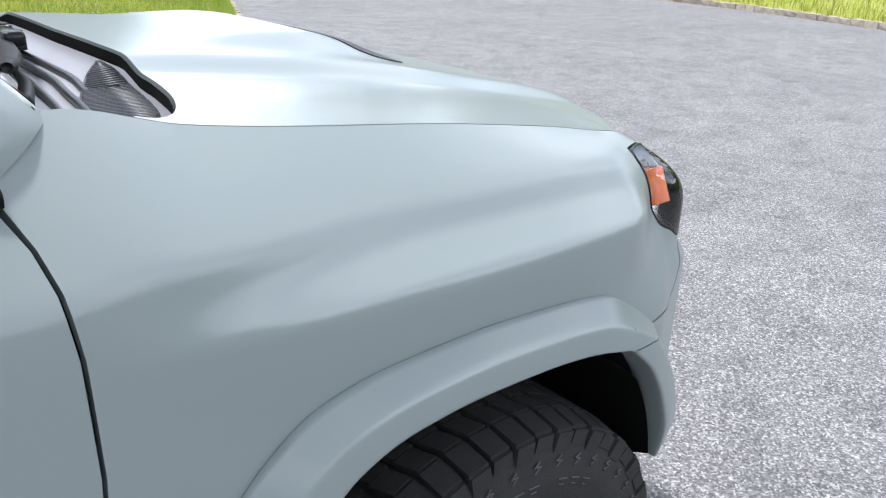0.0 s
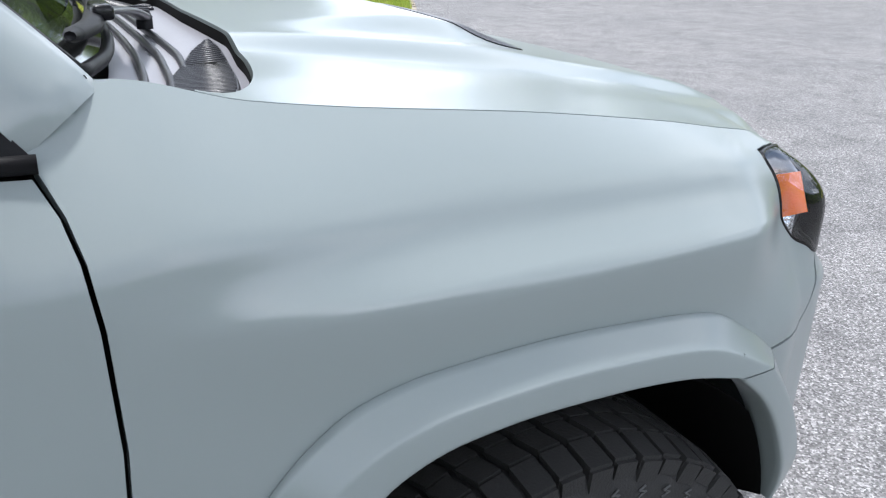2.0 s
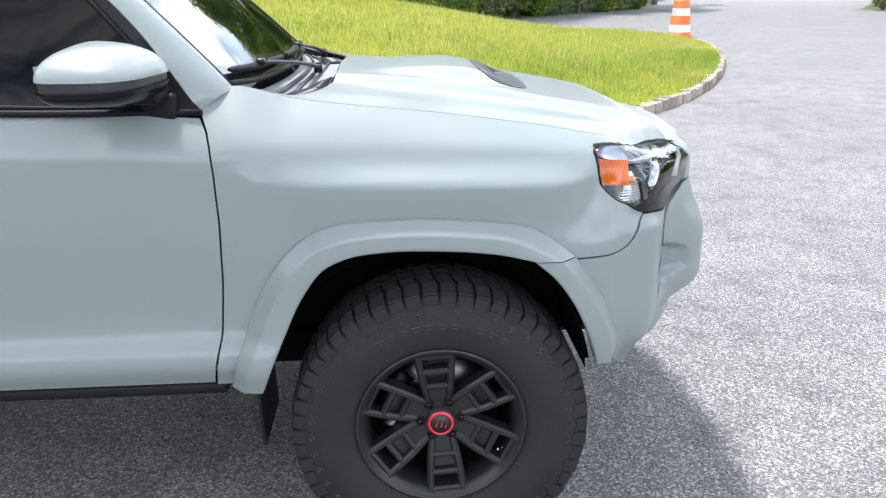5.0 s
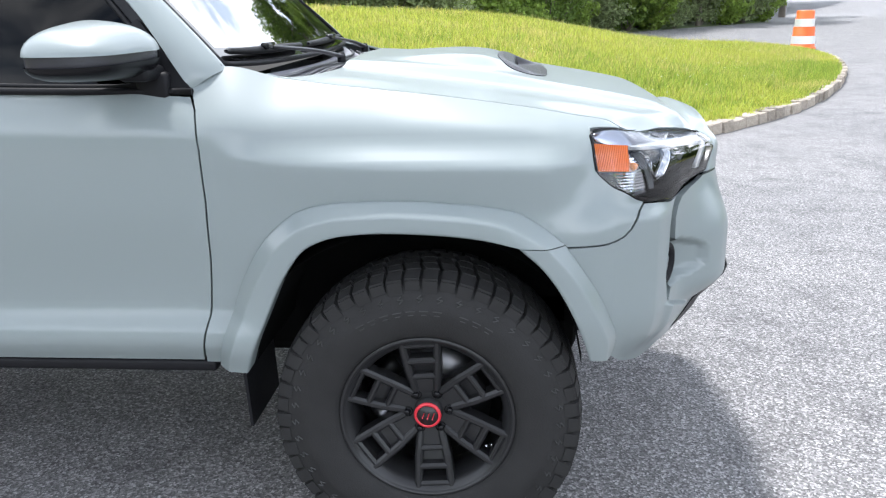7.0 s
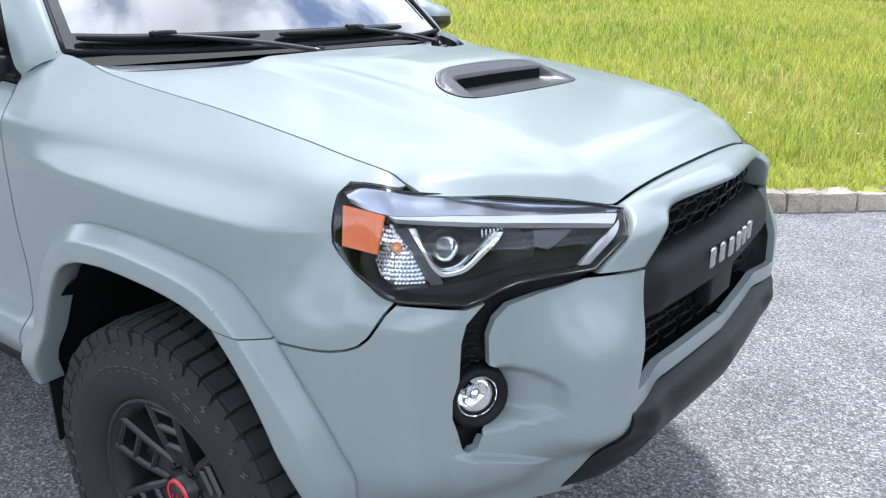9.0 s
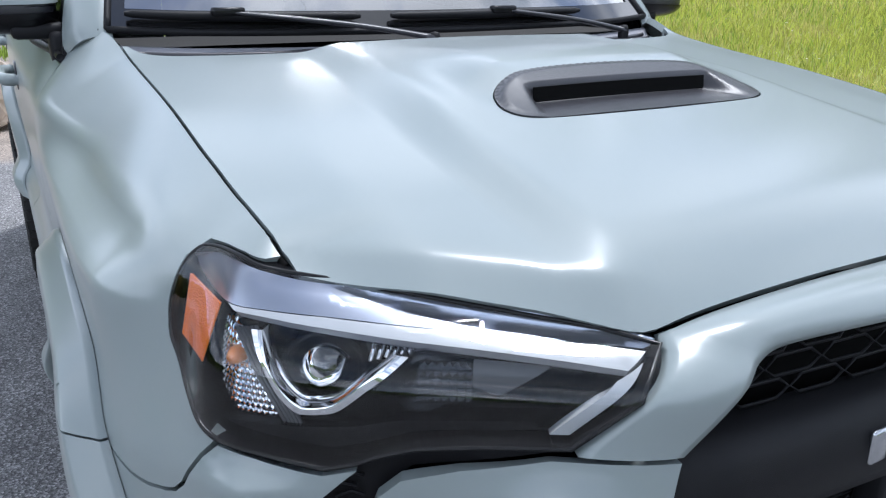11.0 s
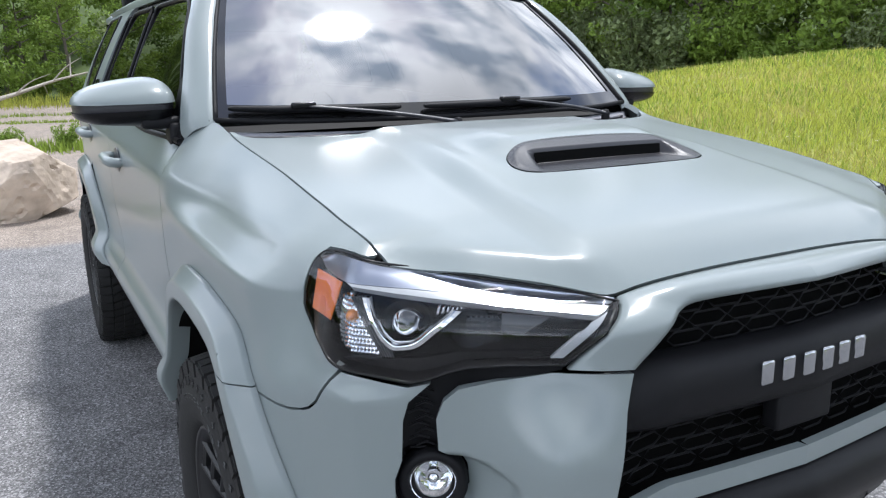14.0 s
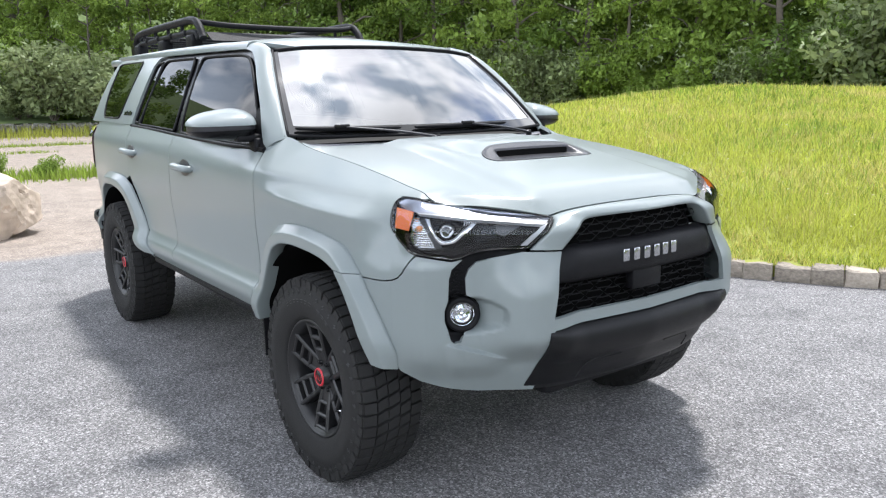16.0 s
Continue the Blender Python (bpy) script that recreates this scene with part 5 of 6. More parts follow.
# ---- the place round the car ----
def ground_material():
    m = material("worn asphalt", (0.15, 0.148, 0.15), rough=0.85)
    n, l = m.node_tree.nodes, m.node_tree.links
    p = n["Principled BSDF"]
    co = n.new("ShaderNodeTexCoord")

    def noise_tex(scale, detail=4, rough=.5):
        t = n.new("ShaderNodeTexNoise")
        t.inputs["Scale"].default_value, t.inputs["Detail"].default_value, t.inputs["Roughness"].default_value = scale, detail, rough
        l.new(co.outputs["Object"], t.inputs["Vector"])
        return t.outputs["Fac"]

    def ramp(src, *stops):
        r = n.new("ShaderNodeValToRGB")
        while len(r.color_ramp.elements) < len(stops):
            r.color_ramp.elements.new(.5)
        for e, (pos, c) in zip(r.color_ramp.elements, stops):
            e.position, e.color = pos, (*c, 1)
        l.new(src, r.inputs["Fac"])
        return r.outputs["Color"]

    def mixed(kind, a, b, fac=1.0):
        x = n.new("ShaderNodeMix")
        x.data_type, x.blend_type = "RGBA", kind
        if isinstance(fac, float):
            x.inputs["Factor"].default_value = fac
        else:
            l.new(fac, x.inputs["Factor"])
        for sock, val in (("A", a), ("B", b)):
            if isinstance(val, tuple):
                x.inputs[sock].default_value = (*val, 1)
            else:
                l.new(val, x.inputs[sock])
        return x.outputs["Result"]
    vor = n.new("ShaderNodeTexVoronoi")
    vor.inputs["Scale"].default_value = 150
    l.new(co.outputs["Object"], vor.inputs["Vector"])
    sep = n.new("ShaderNodeSeparateColor")
    l.new(vor.outputs["Color"], sep.inputs["Color"])
    stones = ramp(sep.outputs["Red"], (0.0, (.070, .069, .070)), (.4, (.128, .126, .128)), (.75, (.198, .195, .197)), (1.0, (.36, .354, .356)))
    old = ramp(sep.outputs["Red"], (0.0, (.14, .115, .095)), (.6, (.25, .208, .172)), (1.0, (.44, .375, .32)))
    xyz = n.new("ShaderNodeSeparateXYZ")
    l.new(co.outputs["Object"], xyz.inputs["Vector"])
    edge = n.new("ShaderNodeMath")
    edge.operation = "MULTIPLY_ADD"
    edge.inputs[1].default_value = 1.1
    l.new(noise_tex(.7, 6), edge.inputs[0])
    l.new(xyz.outputs["X"], edge.inputs[2])
    step = n.new("ShaderNodeMapRange")
    step.inputs["From Min"].default_value, step.inputs["From Max"].default_value = -4.9, -5.15
    l.new(edge.outputs[0], step.inputs["Value"])
    base = mixed("MIX", stones, old, step.outputs["Result"])
    worn = ramp(noise_tex(.55, 7, .6), (.36, (.92, .92, .93)), (.62, (1.08, 1.075, 1.07)))
    spots = ramp(noise_tex(3.2, 9, .72), (.34, (.70, .70, .71)), (.50, (1.02, 1.02, 1.02)), (.66, (1.14, 1.14, 1.135)))
    grit = ramp(noise_tex(55, 3, .7), (.32, (.68, .68, .68)), (.66, (1.32, 1.31, 1.31)))
    base = mixed("MULTIPLY", mixed("MULTIPLY", mixed("MULTIPLY", base, worn), spots), grit)
    l.new(base, p.inputs["Base Color"])
    b = n.new("ShaderNodeBump")
    b.inputs["Strength"].default_value, b.inputs["Distance"].default_value = .55, .004
    l.new(vor.outputs["Distance"], b.inputs["Height"])
    l.new(b.outputs["Normal"], p.inputs["Normal"])
    return m


def foliage(name, color, hue=0.03, island=0.35, translucent=0.35):
    m = material(name, color, rough=0.55, island=island, grain=0.1, scale=3.0, spec=.3)
    n, l = m.node_tree.nodes, m.node_tree.links
    p = n["Principled BSDF"]
    tr, mix = n.new("ShaderNodeBsdfTranslucent"), n.new("ShaderNodeMixShader")
    mix.inputs["Fac"].default_value = translucent
    src = p.inputs["Base Color"].links[0].from_socket
    l.new(src, tr.inputs["Color"])
    l.new(p.outputs["BSDF"], mix.inputs[1]), l.new(tr.outputs["BSDF"], mix.inputs[2])
    l.new(mix.outputs["Shader"], n["Material Output"].inputs["Surface"])
    return m


ASPHALT = ground_material()
SOIL = material("grassy soil", (0.24, 0.26, 0.05), rough=0.95, grain=0.35, scale=6, stain=0.25, bump=0.5, bump_scale=40)
GRASS = foliage("meadow grass", (0.43, 0.455, 0.085), island=.38, translucent=.5)
PALEGRASS = foliage("pale dry grass", (0.52, 0.47, 0.15), translucent=.4)
GRASS2 = foliage("fresh green grass", (0.25, 0.34, 0.055), island=.38, translucent=.5)
DRYGRASS = foliage("pale seed stalks", (0.48, 0.44, 0.16), translucent=.4)
LEAF = foliage("tree leaves", (0.12, 0.19, 0.035))
LEAF2 = foliage("light tree leaves", (0.21, 0.30, 0.055))
LEAF3 = foliage("dusty bush leaves", (0.23, 0.28, 0.13))
UNDERWOOD = material("dense undergrowth", (0.08, 0.12, 0.03), rough=0.9, grain=0.6, scale=1.5, stain=0.3, bump=1.0, bump_scale=3)
BARK = material("tree bark", (0.13, 0.11, 0.09), rough=0.9, grain=0.4, scale=9, bump=0.8, bump_scale=25)
DEADWOOD = material("bleached dead wood", (0.40, 0.36, 0.31), rough=0.85, grain=0.35, scale=14, bump=0.5, bump_scale=40)
STONE = material("granite kerb stone", (0.33, 0.285, 0.235), rough=0.88, grain=0.55, scale=9, bump=1.0, bump_scale=16, random=0.3, stain=0.35)
ROCK = material("weathered boulder", (0.50, 0.41, 0.33), rough=0.9, grain=0.5, scale=6, bump=1.0, bump_scale=13, stain=0.4)
ORANGE = material("orange barrel plastic", (0.75, 0.13, 0.02), rough=0.45, grain=0.1, scale=8)
WHITE = material("white reflective band", (0.75, 0.75, 0.74), rough=0.35, grain=0.06, scale=10)
FLOWER = material("white meadow flowers", (0.75, 0.74, 0.6), rough=0.6, island=0.2, grain=0.1, scale=9)

KERB = smooth_line([(-9, 0.9), (-6, 1.5), (-3, 2.40), (-.95, 3.36), (0, 3.88), (.8, 4.58), (1.4, 5.08), (1.95, 5.60), (2.7, 6.35), (3.95, 7.95), (5.2, 10.2), (6.5, 13.4), (7.2, 16), (7.4, 18.2), (6.9, 20.5), (5.2, 23), (2, 25.5), (-4, 28)], 400)
KS = np.r_[0, np.cumsum(np.linalg.norm(np.diff(KERB, axis=0), axis=1))]


def kerb_distance(x, y):
    """Signed distance from the kerb line, positive on the lawn."""
    d2 = (KERB[:, 0] - x) ** 2 + (KERB[:, 1] - y) ** 2
    k = int(np.argmin(d2))
    t = KERB[min(k + 1, 399)] - KERB[max(k - 1, 0)]
    r = np.array((x, y)) - KERB[k]
    return math.copysign(math.sqrt(d2[k]), t[0] * r[1] - t[1] * r[0])


def lawn_z(x, y, d=None):
    d = kerb_distance(x, y) if d is None else d
    rise = .105 * d if d < 8 else .84 + .115 * (d - 8)
    lim = 2.2 + .5 * bump(y + x * .2, 8, 20) - .6 * bump(-x, 8, 20)
    rise = lim * (1 - math.exp(-1.5 * max(rise, 0) / lim)) * (1 - .8 * bump(x, 0, 6)) * (1 - .6 * bump(-x, 9, 16))
    return .105 + rise + .05 * noise.noise((x * .35, y * .35, 0)) * min(1, d)


ground = part("ground", sheet([[(x, y, 0) for y in (-300, -60, -20, 0, 20, 60, 300)] for x in (-300, -60, -20, 0, 20, 60, 300)], (0, 0, 1)), ASPHALT)
tagged(ground, "worn grey asphalt lot with pale aggregate and dark stains", "ground", kind="structure")
LAWN_EDGE = [tuple(p) for p in KERB[::5]] + [(-4, 28), (-2, 34), (-16, 34), (-30, 24), (-25, 18), (-18, 13), (-13.5, 7), (-11, 2.5)]
lawn = skin("lawn", trimmed(LAWN_EDGE, .8, lambda x, y: np.array([x, y, lawn_z(x, y, max(.05, kerb_distance(x, y)))]), (0, 0, 1), .1), SOIL, None)
tagged(lawn, "rough meadow bank of unmown yellow-green grass", "lawn", kind="structure")


def blades(name, spots, mat, label, lean=.35, seed=1):
    """One mesh of bent grass blades; spots: rows of x, y, z, height, width."""
    rng = np.random.default_rng(seed)
    s = np.asarray(spots, float)
    n = len(s)
    a, b = rng.uniform(0, 2 * math.pi, n), rng.uniform(0, 2 * math.pi, n)
    tilt = rng.uniform(.05, lean, n) * s[:, 3]
    side = np.stack([np.cos(a), np.sin(a), np.zeros(n)], 1) * s[:, 4:5]
    bend = np.stack([np.cos(b) * tilt, np.sin(b) * tilt, np.zeros(n)], 1)
    base = s[:, :3] - (0, 0, .01)
    up = np.stack([np.zeros(n), np.zeros(n), s[:, 3]], 1)
    P = np.stack([base - side, base + side, base + up * .55 + bend * .35 - side * .8, base + up * .55 + bend * .35 + side * .8, base + up + bend], 1).reshape(-1, 3)
    k = np.arange(n) * 5
    me = bpy.data.meshes.new(name)
    quads = np.stack([k, k + 1, k + 3, k + 2], 1).tolist()
    tris = np.stack([k + 2, k + 3, k + 4], 1).tolist()
    me.from_pydata(P.tolist(), [], quads + tris)
    me.materials.append(mat)
    return tagged(new(name, me), label, "grass", kind="stuff")


def scatter(n, seed, dmin, dmax, power=1.0):
    """Places on the lawn, denser towards the kerb."""
    rng = np.random.default_rng(seed)
    ring = [tuple(p) for p in LAWN_EDGE]
    out = []
    edge = np.array(ring + ring[:1])
    while len(out) < n:
        k = 20000
        p = KERB[rng.integers(30, 395, k)]
        d = dmin + (dmax - dmin) * rng.uniform(size=k) ** power
        w = rng.uniform(0, 2 * math.pi, k)
        q = p + np.stack([d * np.cos(w), d * np.sin(w)], 1)
        hit = np.zeros(k, bool)
        for (x1, y1), (x2, y2) in zip(edge[:-1], edge[1:]):
            if y1 != y2:
                hit ^= ((y1 > q[:, 1]) != (y2 > q[:, 1])) & (q[:, 0] < (x2 - x1) * (q[:, 1] - y1) / (y2 - y1) + x1)
        q = q[hit]
        near = np.sqrt(((q[:, None] - KERB[None, ::3]) ** 2).sum(2).min(1))
        out += [(a, b, e) for (a, b), e in zip(q.tolist(), near.tolist()) if e > dmin]
    out = out[:n]
    return out, rng


pts, rng = scatter(190000, 3, .08, 24, 1.3)
patchy = [noise.noise((x * .25, y * .25, 3)) for x, y, d in pts]
tufts = [(x, y, lawn_z(x, y, max(.05, d)), max(.05, (.085 + .08 * f + rng.uniform(-.03, .06)) * (1 if d > .5 else .6)), .0050 + .0009 * d, f + .5 * noise.noise((x * 1.3, y * 1.3, 8)) + rng.uniform(-.35, .35)) for (x, y, d), f in zip(pts, patchy)]
pale = [noise.noise((t[0] * .55, t[1] * .55, 17)) + .35 * noise.noise((t[0] * 2.1, t[1] * 2.1, 5)) > .28 for t in tufts]
blades("meadow_grass", [t[:5] for t, p in zip(tufts, pale) if t[5] < .18 and not p], GRASS, "unmown yellow-green meadow grass", 1.0)
blades("pale_grass", [t[:5] for t, p in zip(tufts, pale) if t[5] < .18 and p], PALEGRASS, "patches of pale dry meadow grass", 1.0, 6)
blades("green_grass", [t[:5] for t in tufts if t[5] >= .18], GRASS2, "fresh green grass tufts in the meadow", .7, 4)
pts, rng = scatter(120000, 11, .10, 10, 1.25)
fine = [(x, y, lawn_z(x, y, max(.05, d)), (.11 + .07 * noise.noise((x * .5, y * .5, 21)) + rng.uniform(-.04, .07)) * (1 if d > .6 else .55), .0026 + .0008 * d, noise.noise((x * .8, y * .8, 12)) + rng.uniform(-.4, .4)) for x, y, d in pts]
blades("fine_grass", [t[:5] for t in fine if t[5] < .10], GRASS, "thin yellow-green blades of unmown grass", .8, 12)
blades("fine_green_grass", [t[:5] for t in fine if .10 <= t[5] < .32], GRASS2, "thin fresh green blades of unmown grass", .8, 13)
blades("fine_dry_grass", [t[:5] for t in fine if t[5] >= .32], PALEGRASS, "thin pale dry blades of unmown grass", .8, 14)
pts, rng = scatter(16000, 5, .4, 22, 1.2)
blades("seed_stalks", [(x, y, lawn_z(x, y, d), rng.uniform(.10, .24), .0022 + .0004 * d) for x, y, d in pts], DRYGRASS, "pale dry seed stalks in the meadow", .25, 2)
pts, rng = scatter(700, 8, .5, 16)
petals = []
for x, y, d in pts:
    z = lawn_z(x, y, d) + rng.uniform(.14, .26)
    r = rng.uniform(.007, .014)
    petals.append(([(x + r * math.cos(w), y + r * math.sin(w), z + .003 * (k % 2)) for k, w in enumerate(np.linspace(0, 2 * math.pi, 6, endpoint=False))], [tuple(range(6))]))
tagged(part("meadow_flowers", joined(*petals), FLOWER, None, "", False), "small white clover flowers in the meadow", "flowers", kind="stuff")

# kerb of granite blocks
kerb = thing("kerb", "low kerb of rough granite blocks along the lawn", "kerb", kind="structure")
stone_meshes = []
for k in range(6):
    rnd = random.Random(k)
    bm = bmesh.new()
    bmesh.ops.create_cube(bm, size=1)
    bmesh.ops.bevel(bm, geom=bm.edges[:], offset=.05, segments=1, affect="EDGES")
    bmesh.ops.subdivide_edges(bm, edges=[e for e in bm.edges if e.calc_length() > .5], cuts=1, use_grid_fill=True)
    for v in bm.verts:
        v.co += Vector((rnd.uniform(-.02, .02), rnd.uniform(-.06, .06), rnd.uniform(-.045, .045)))
    bmesh.ops.recalc_face_normals(bm, faces=bm.faces)
    me = bpy.data.meshes.new("kerb_stone")
    bm.to_mesh(me)
    bm.free()
    me.materials.append(STONE)
    stone_meshes.append(me)


def lay_kerb(owner, line, lengths, rnd, w=.17, h=.17, top=.122):
    ss = np.r_[0, np.cumsum(np.linalg.norm(np.diff(line, axis=0), axis=1))]
    s = 0
    while s < ss[-1] - .3:
        ln = rnd.uniform(*lengths)
        a = np.array([np.interp(s + ln / 2, ss, line[:, k]) for k in (0, 1)])
        b = np.array([np.interp(s + ln / 2 + .05, ss, line[:, k]) for k in (0, 1)])
        ob = new("stone", rnd.choice(stone_meshes))
        ob.parent = owner
        ob.matrix_basis = pose(a[0] + rnd.uniform(-.01, .01), a[1], top - h / 2 + rnd.uniform(-.012, .012), rnd.uniform(-3, 3), rnd.uniform(-3, 3), math.degrees(math.atan2(b[1] - a[1], b[0] - a[0])) + rnd.uniform(-3, 3)) @ Matrix.Diagonal((ln - .004, w * rnd.uniform(.85, 1.1), h, 1))
        s += ln


lay_kerb(kerb, KERB, (.20, .30), random.Random(2))
far_line = smooth_line([(13.6, -2), (14.6, 1.5), (15.7, 4.6), (16.8, 8.2), (17.2, 10.5), (17.6, 14), (18.4, 20), (19.5, 28)], 120)
far_kerb = thing("kerb", "far kerb of pale granite blocks across the road", "kerb", kind="structure")
lay_kerb(far_kerb, far_line, (.24, .34), random.Random(5))
far_rows = [[(x + d, y - d * .25, .11 + .06 * d) for d in (.08, .5, 1.5, 4, 9, 18)] for x, y in far_line[::4]]
tagged(part("far_lawn", sheet(far_rows, (0, 0, 1)), SOIL), "rough grass beyond the far kerb", "lawn", kind="structure")
rng = np.random.default_rng(9)
spots = []
for _ in range(14000):
    x, y = far_line[rng.integers(0, 120)]
    d = .1 + 9 * rng.uniform() ** 1.6
    spots.append((x + d, y - d * .25 + rng.uniform(-.2, .2), .11 + .06 * d, rng.uniform(.08, .24), .010))
blades("far_grass", spots, GRASS, "rough green grass beyond the far kerb", .35, 7)


# boulder
def boulder(name, at, size, seed, label):
    bm = bmesh.new()
    bmesh.ops.create_icosphere(bm, subdivisions=5, radius=1)
    rnd = random.Random(seed)
    planes = [(Vector((rnd.gauss(0, 1), rnd.gauss(0, 1), rnd.gauss(0, .8))).normalized(), rnd.uniform(.56, .80)) for _ in range(15)] + [(Vector((.22, -.2, 1)).normalized(), .66), (Vector((.8, -.45, -.2)).normalized(), .72), (Vector((.85, .5, .1)).normalized(), .70)]
    for v in bm.verts:
        for nrm, d in planes:
            over = v.co.dot(nrm) - d
            if over > 0:
                v.co -= nrm * over * .985
        f = noise.fractal(v.co * 1.6 + Vector((seed, 0, 0)), 1.0, 2.0, 5)
        v.co *= 1 + .045 * f + .018 * noise.noise(v.co * 9) - .05 * max(0, .10 - abs(noise.noise(v.co * 2.3 + Vector((4, seed, 1))))) / .10 * (noise.noise(v.co * 1.1) > -.1)
        v.co.z = max(v.co.z, -.55)
    bmesh.ops.transform(bm, matrix=Matrix.Diagonal((*size, 1)), verts=bm.verts)
    ob = part(name, bm, ROCK, smooth=False)
    ob.location = at
    return tagged(ob, label, "boulder")


boulder("boulder", (-7.25, -1.20, .29), (.79, .70, .60), 11, "large weathered tan boulder on the old asphalt").rotation_euler = (0, 0, radians(25))


# weeds and strips of grass on the old asphalt
def strip(name, line, n, hgt, wide, seed, label, mat=GRASS):
    rng = np.random.default_rng(seed)
    L = smooth_line(line, 100)
    spots = []
    for _ in range(n):
        p = L[rng.integers(0, 100)]
        clump = .5 + .5 * noise.noise((p[0] * .8, p[1] * .8, seed))
        spots.append((p[0] + rng.normal(0, wide), p[1] + rng.normal(0, wide), 0, hgt * rng.uniform(.3, 1.1) * (.4 + clump), .012))
    return blades(name, spots, mat, label, .5, seed)


strip("grass_strip", [(-15.5, -14), (-15.2, -6), (-14.4, -1), (-13.8, 3), (-13, 8)], 9000, .26, .42, 21, "strip of weeds and grass across the old asphalt", GRASS2)
strip("grass_strip", [(-24, -13), (-23.4, -4), (-22.8, 2)], 2500, .11, .2, 22, "weeds growing from a crack in the old asphalt", GRASS2)
strip("grass_strip", [(-28, -12), (-27, -3), (-26.6, 4)], 2500, .13, .3, 23, "weeds growing from a crack in the old asphalt", GRASS2)
strip("weeds", [(-7.0, -1.95), (-6.7, -1.85), (-6.5, -1.75)], 450, .11, .10, 24, "tuft of weeds at the foot of the boulder", GRASS2)
strip("grass_edge", [(-40, -30), (-36, -12), (-35, 0), (-33, 12), (-28, 22)], 12000, .6, 1.6, 25, "tall grass at the edge of the wood")


# trees
def leaf_cloud(name, centres, mat, n, size, seed, parent, flat=.75):
    """One mesh of many small leaves gathered in uneven clumps."""
    rng = np.random.default_rng(seed)
    c = np.asarray(centres, float)
    w = c[:, 3] ** 2
    pick = rng.choice(len(c), n, p=w / w.sum())
    off = rng.normal(0, 1, (n, 3))
    off /= np.linalg.norm(off, axis=1)[:, None]
    off *= (rng.uniform(.25, 1, n) ** .5)[:, None] * c[pick, 3][:, None]
    off[:, 2] *= flat
    p = c[pick, :3] + off
    a = rng.normal(0, 1, (n, 3))
    a /= np.linalg.norm(a, axis=1)[:, None]
    b = np.cross(a, rng.normal(0, 1, (n, 3)))
    b /= np.linalg.norm(b, axis=1)[:, None]
    sz = size * rng.uniform(.6, 1.3, n)[:, None]
    P = np.stack([p - a * sz, p - b * sz * .5, p + a * sz, p + b * sz * .5], 1).reshape(-1, 3)
    k = np.arange(n) * 4
    me = bpy.data.meshes.new(name)
    me.from_pydata(P.tolist(), [], np.stack([k, k + 1, k + 2, k + 3], 1).tolist())
    me.materials.append(mat)
    ob = new(name, me)
    ob.parent = parent
    return ob


def make_tree(seed, height, spread, mat, leaves, label, low=.25, leaf=.13):
    rnd = random.Random(seed)
    tree = thing("tree", label, "tree", "trees of the wood")
    lean = Vector((rnd.uniform(-.08, .08), rnd.uniform(-.08, .08), 1))
    trunk = [tuple(lean * (height * t) + Vector((rnd.gauss(0, .06), rnd.gauss(0, .06), 0)) * height * .12 * t) for t in np.linspace(0, .92, 9)]
    trunk[0] = (0, 0, -.3)
    geos = [tube(smooth_line(trunk, 20), np.linspace(.022 * height * .8, .02, 20), 8)]
    centres = []
    for k in range(16):
        t = low + (1 - low) * (k + rnd.random()) / 16
        base = Vector(trunk[min(8, int(t * 8.7))])
        w = k * 2.4 + rnd.uniform(-.5, .5)
        reach = spread * (1 - .55 * abs(t - .5)) * rnd.uniform(.55, 1.1)
        tip = base + Vector((math.cos(w) * reach, math.sin(w) * reach, rnd.uniform(-.05, .5) * reach))
        midp = (base + tip) / 2 + Vector((0, 0, .12 * reach))
        geos.append(tube([tuple(base), tuple(midp), tuple(tip)], [.006 * height, .004 * height, .008], 6))
        for f in (.45, .75, 1.0):
            c = base.lerp(tip, f)
            centres.append((c.x + rnd.gauss(0, .2), c.y + rnd.gauss(0, .2), c.z + rnd.gauss(0, .25), spread * rnd.uniform(.16, .34)))
    centres.append((*trunk[-1], spread * .3))
    part("trunk", joined(*geos), BARK, tree)
    leaf_cloud("crown", centres, mat, leaves, leaf, seed, tree)
    return tree


def make_bush(seed, height, spread, mat, leaves, label, leaf=.10):
    rnd = random.Random(seed)
    bush = thing("bush", label, "bush", "bushes at the edge of the wood")
    geos, centres = [], []
    for k in range(11):
        w = k * 2.4
        r = spread * rnd.uniform(.2, .9)
        tip = Vector((math.cos(w) * r, math.sin(w) * r, height * rnd.uniform(.35, .95)))
        geos.append(tube([(0, 0, -.1), tuple(tip * .5 + Vector((0, 0, .15))), tuple(tip)], [.03, .02, .006], 5))
        for f in (.35, .7, 1):
            c = tip * f
            centres.append((c.x, c.y, c.z, spread * rnd.uniform(.2, .4)))
    part("branchwork", joined(*geos), BARK, bush)
    leaf_cloud("foliage", centres, mat, leaves, leaf, seed, bush, .85)
    return bush


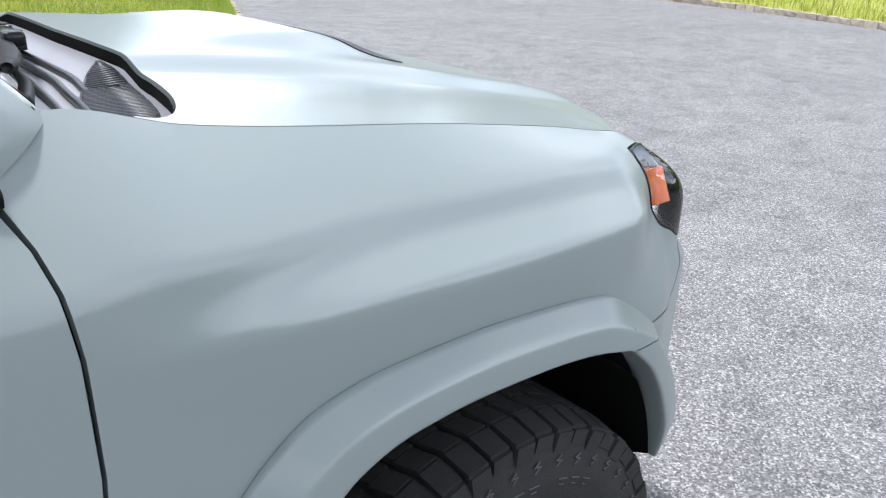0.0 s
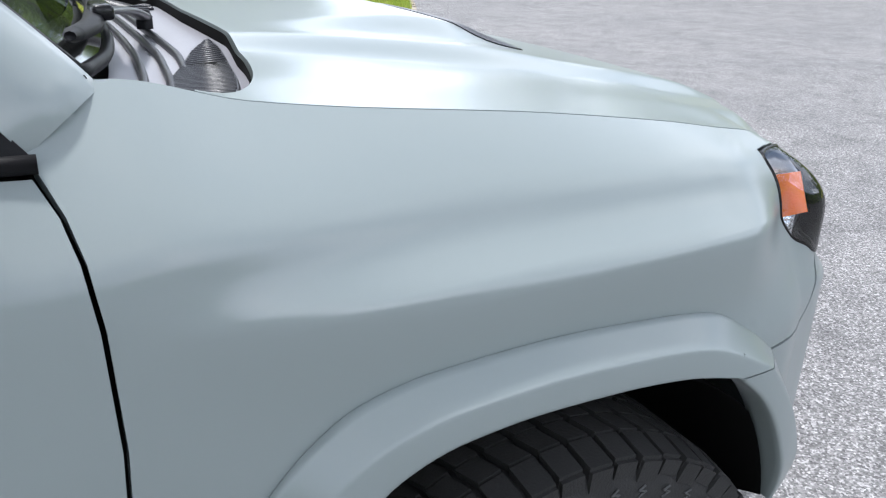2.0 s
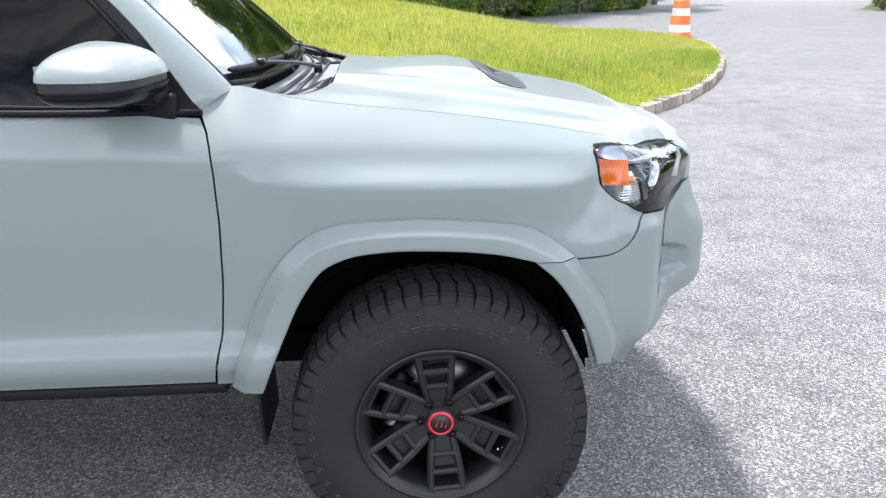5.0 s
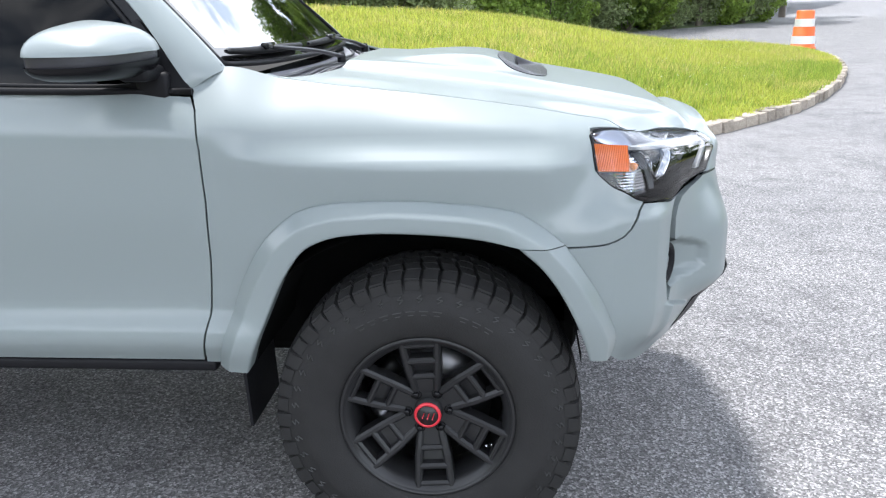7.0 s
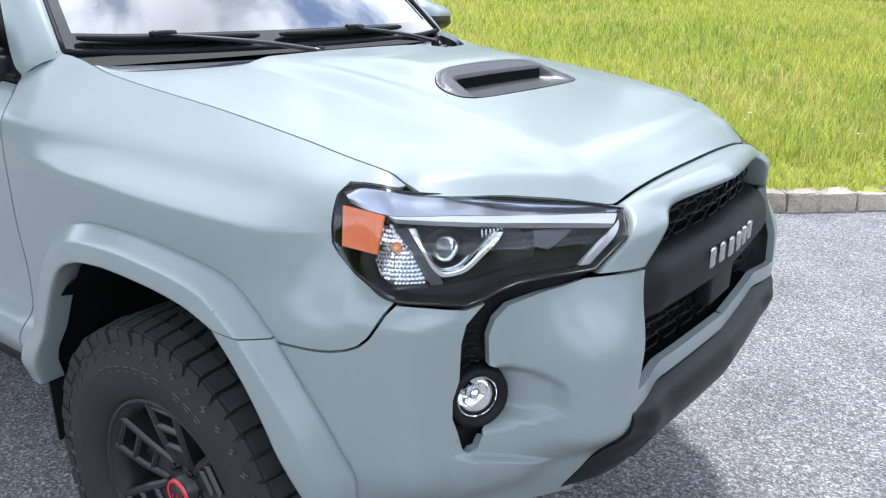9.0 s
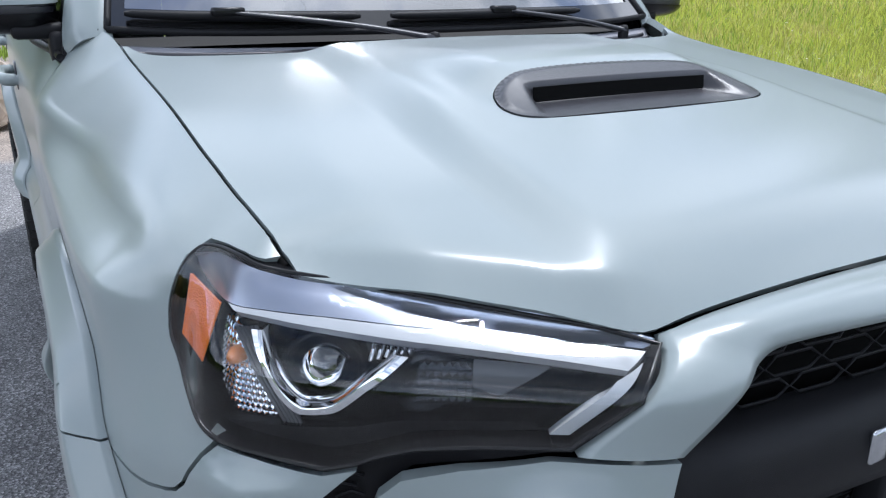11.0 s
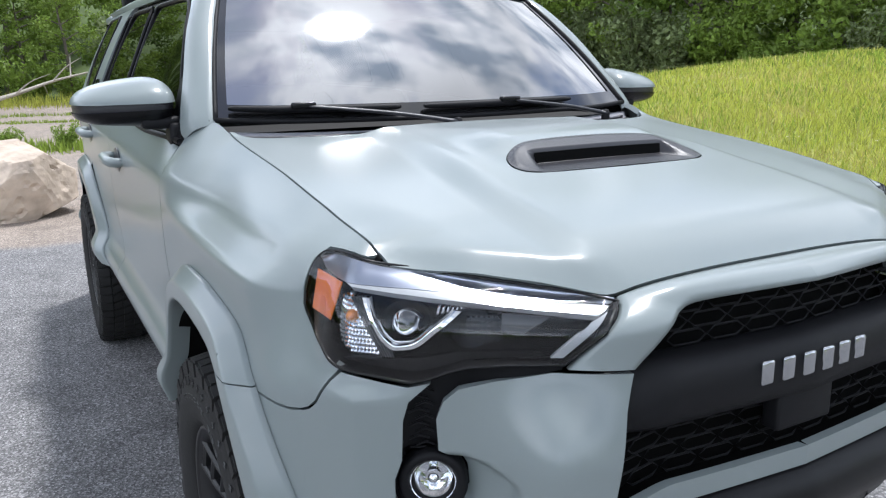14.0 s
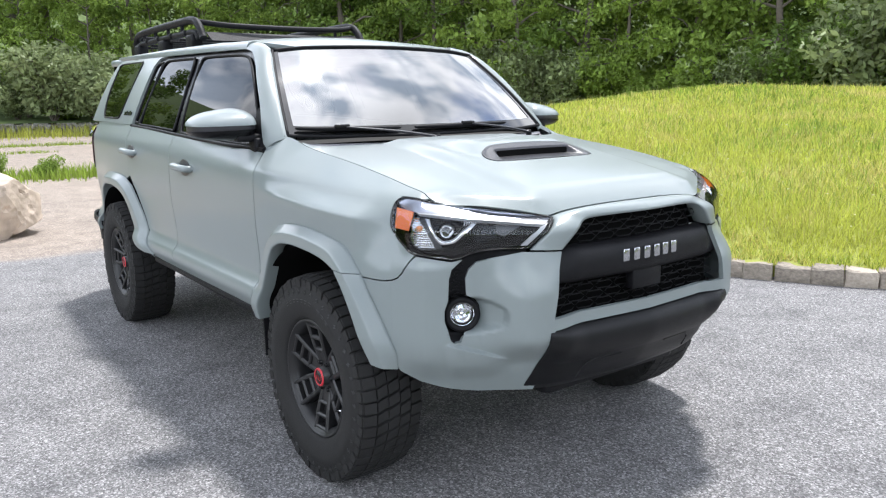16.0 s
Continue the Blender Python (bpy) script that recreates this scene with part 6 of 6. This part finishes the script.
trees = [make_tree(31, 12.5, 2.9, LEAF, 5200, "tall deciduous tree with dense green leaves"), make_tree(32, 10.5, 2.6, LEAF2, 4800, "deciduous tree with light green leaves", .18),
         make_tree(33, 14, 2.6, LEAF, 5000, "tall slender tree with dark green leaves", .3), make_tree(34, 9, 2.9, LEAF2, 5200, "broad young tree with light green leaves", .12)]
bushes = [make_bush(41, 2.6, 1.7, LEAF3, 3400, "dusty grey-green bush at the wood's edge"), make_bush(42, 2.0, 1.5, LEAF2, 3000, "light green bush at the wood's edge"), make_bush(43, 3.4, 2.1, LEAF, 3800, "dark green shrub at the wood's edge")]


def base_z(x, y):
    d = kerb_distance(x, y)
    if d > 0 and y > 2:
        return lawn_z(x, y, d) - .1
    return 0.0


rnd = random.Random(77)
rows = []
EDGE = smooth_line([(14, 44), (6, 36), (0, 29.5), (-6, 26), (-12, 24.5), (-18, 22), (-24, 19), (-31, 16), (-37, 8), (-40, -2), (-38, -14), (-32, -24), (-22, -27), (-8, -27), (6, -28), (20, -26), (34, -14), (38, 4), (34, 26), (24, 38)], 220)
cen = np.array((-2.0, 2.0))
first_t, first_b = [True] * 4, [True] * 3
for i in range(0, 220, 2):
    p = EDGE[i]
    far = (p - cen) / np.linalg.norm(p - cen)
    for depth in (0, 4.0, 8.5):
        if depth > 5 and i % 4:
            continue
        q = p + far * (depth + rnd.uniform(-1, 1.6)) + np.array((rnd.uniform(-.8, .8), rnd.uniform(-.8, .8)))
        k = rnd.choice((1, 3, 0)) if depth == 0 else rnd.choice((0, 2, 1))
        sc = rnd.uniform(.75, 1.15) * (.72 if depth == 0 else 1) * (1.25 if q[1] > 15 else 1) * (.45 if q[1] < -10 and q[0] > -12 else .9 if q[0] > 16 or q[1] < -10 else 1)
        m = pose(q[0], q[1], base_z(*q), 0, 0, rnd.uniform(0, 360))
        if first_t[k]:
            trees[k].matrix_basis = m
            trees[k].scale = (sc,) * 3
            first_t[k] = False
        else:
            ob = copy_thing(trees[k], m)
            ob.scale = (sc * rnd.uniform(.9, 1.1), sc * rnd.uniform(.9, 1.1), sc)
    q = p - far * rnd.uniform(.6, 2.0)
    k = rnd.choice((0, 1, 2))
    m = pose(q[0], q[1], base_z(*q), 0, 0, rnd.uniform(0, 360))
    sc = rnd.uniform(.6, 1.15)
    if first_b[k]:
        bushes[k].matrix_basis, first_b[k] = m, False
        bushes[k].scale = (sc,) * 3
    else:
        copy_thing(bushes[k], m).scale = (sc, sc, sc * rnd.uniform(.8, 1.2))
rnd = random.Random(91)
for k in range(22):
    t = k / 21
    sc = rnd.uniform(.10, .22)
    ob = copy_thing(bushes[1], pose(-14.9 + .9 * t + rnd.uniform(-.35, .35), -9 + 14 * t + rnd.uniform(-.4, .4), 0, 0, 0, rnd.uniform(0, 360)))
    ob.name, ob.scale = "weed", (sc, sc, sc * rnd.uniform(.9, 1.3))
    tagged(ob, "leafy green weed growing from the old asphalt", "weed", "weeds on the old asphalt")
for x, y, sc in ((-9.5, 23.2, 1.5), (-8.0, 24.0, 1.7), (-11.0, 23.6, 1.2), (-35, 6.3, 1.3), (-36.5, 4.8, 1.5), (-34.3, 8.2, 1.2)):
    ob = copy_thing(bushes[0], pose(x, y, base_z(x, y), 0, 0, rnd.uniform(0, 360)))
    ob.scale = (sc, sc, sc * .9)
    tagged(ob, "pale silvery green bush leaning out of the wood")
wood_rows = []
for i in range(220):
    p = EDGE[i]
    far = (p - cen) / np.linalg.norm(p - cen)
    hill = bump(-p[0], 4, 22)
    wood_rows.append([(*(p + far * d), base_z(*p) + z) for d, z in ((-3.5, -.06), (-1, .03), (3, .15), (9, .6 + 1.2 * hill), (16, 1.6 + 4.5 * hill), (30, 5 + 8 * hill), (60, 11 + 15 * hill), (120, 18 + 22 * hill))])
tagged(part("wood_floor", sheet(wood_rows, (0, 0, 1)), UNDERWOOD), "shaded leafy ground under the wood", "ground", kind="structure")

# dead branch lying at the edge of the wood
branch = thing("fallen_branch", "pale bare fallen branch at the wood's edge", "branch", at=(-33.5, 0.2, 0))
part("limb", tube(smooth_line([(1.6, -2.6, .12), (.6, -1.0, .55), (-.2, .4, 1.0), (-1.0, 1.9, 1.35)], 24), np.linspace(.10, .03, 24), 8), DEADWOOD, branch)
for k, (a, b) in enumerate((((.6, -1.0, .55), (1.2, .3, 1.3)), ((-.2, .4, 1.0), (.2, 1.5, 1.9)), ((0, 0, .85), (-1.2, .2, .5)), ((-.6, 1.1, 1.2), (-1.1, 1.2, 2.0)))):
    m = tuple((p + q) / 2 + (.12 if i == 2 else 0) for i, (p, q) in enumerate(zip(a, b)))
    part("twig", tube(smooth_line([a, m, b], 10), np.linspace(.035, .008, 10), 6), DEADWOOD, branch)

# road barrel
barrel = thing("traffic_barrel", "orange and white traffic barrel behind the grass", "traffic barrel", at=(7.95, 19.8, 0))
part("drum", lathe([(0, 1.0), (.2, 1.0), (.225, .97), (.225, .80), (.245, .79), (.25, .58), (.27, .57), (.275, .36), (.29, .35), (.30, .06), (.34, .05), (.34, 0)], 28, "z"), ORANGE, barrel)
part("band", lathe([(.2465, .785), (.2525, .585)], 28, "z"), WHITE, barrel)
part("band", lathe([(.2915, .345), (.3005, .14)], 28, "z"), WHITE, barrel)
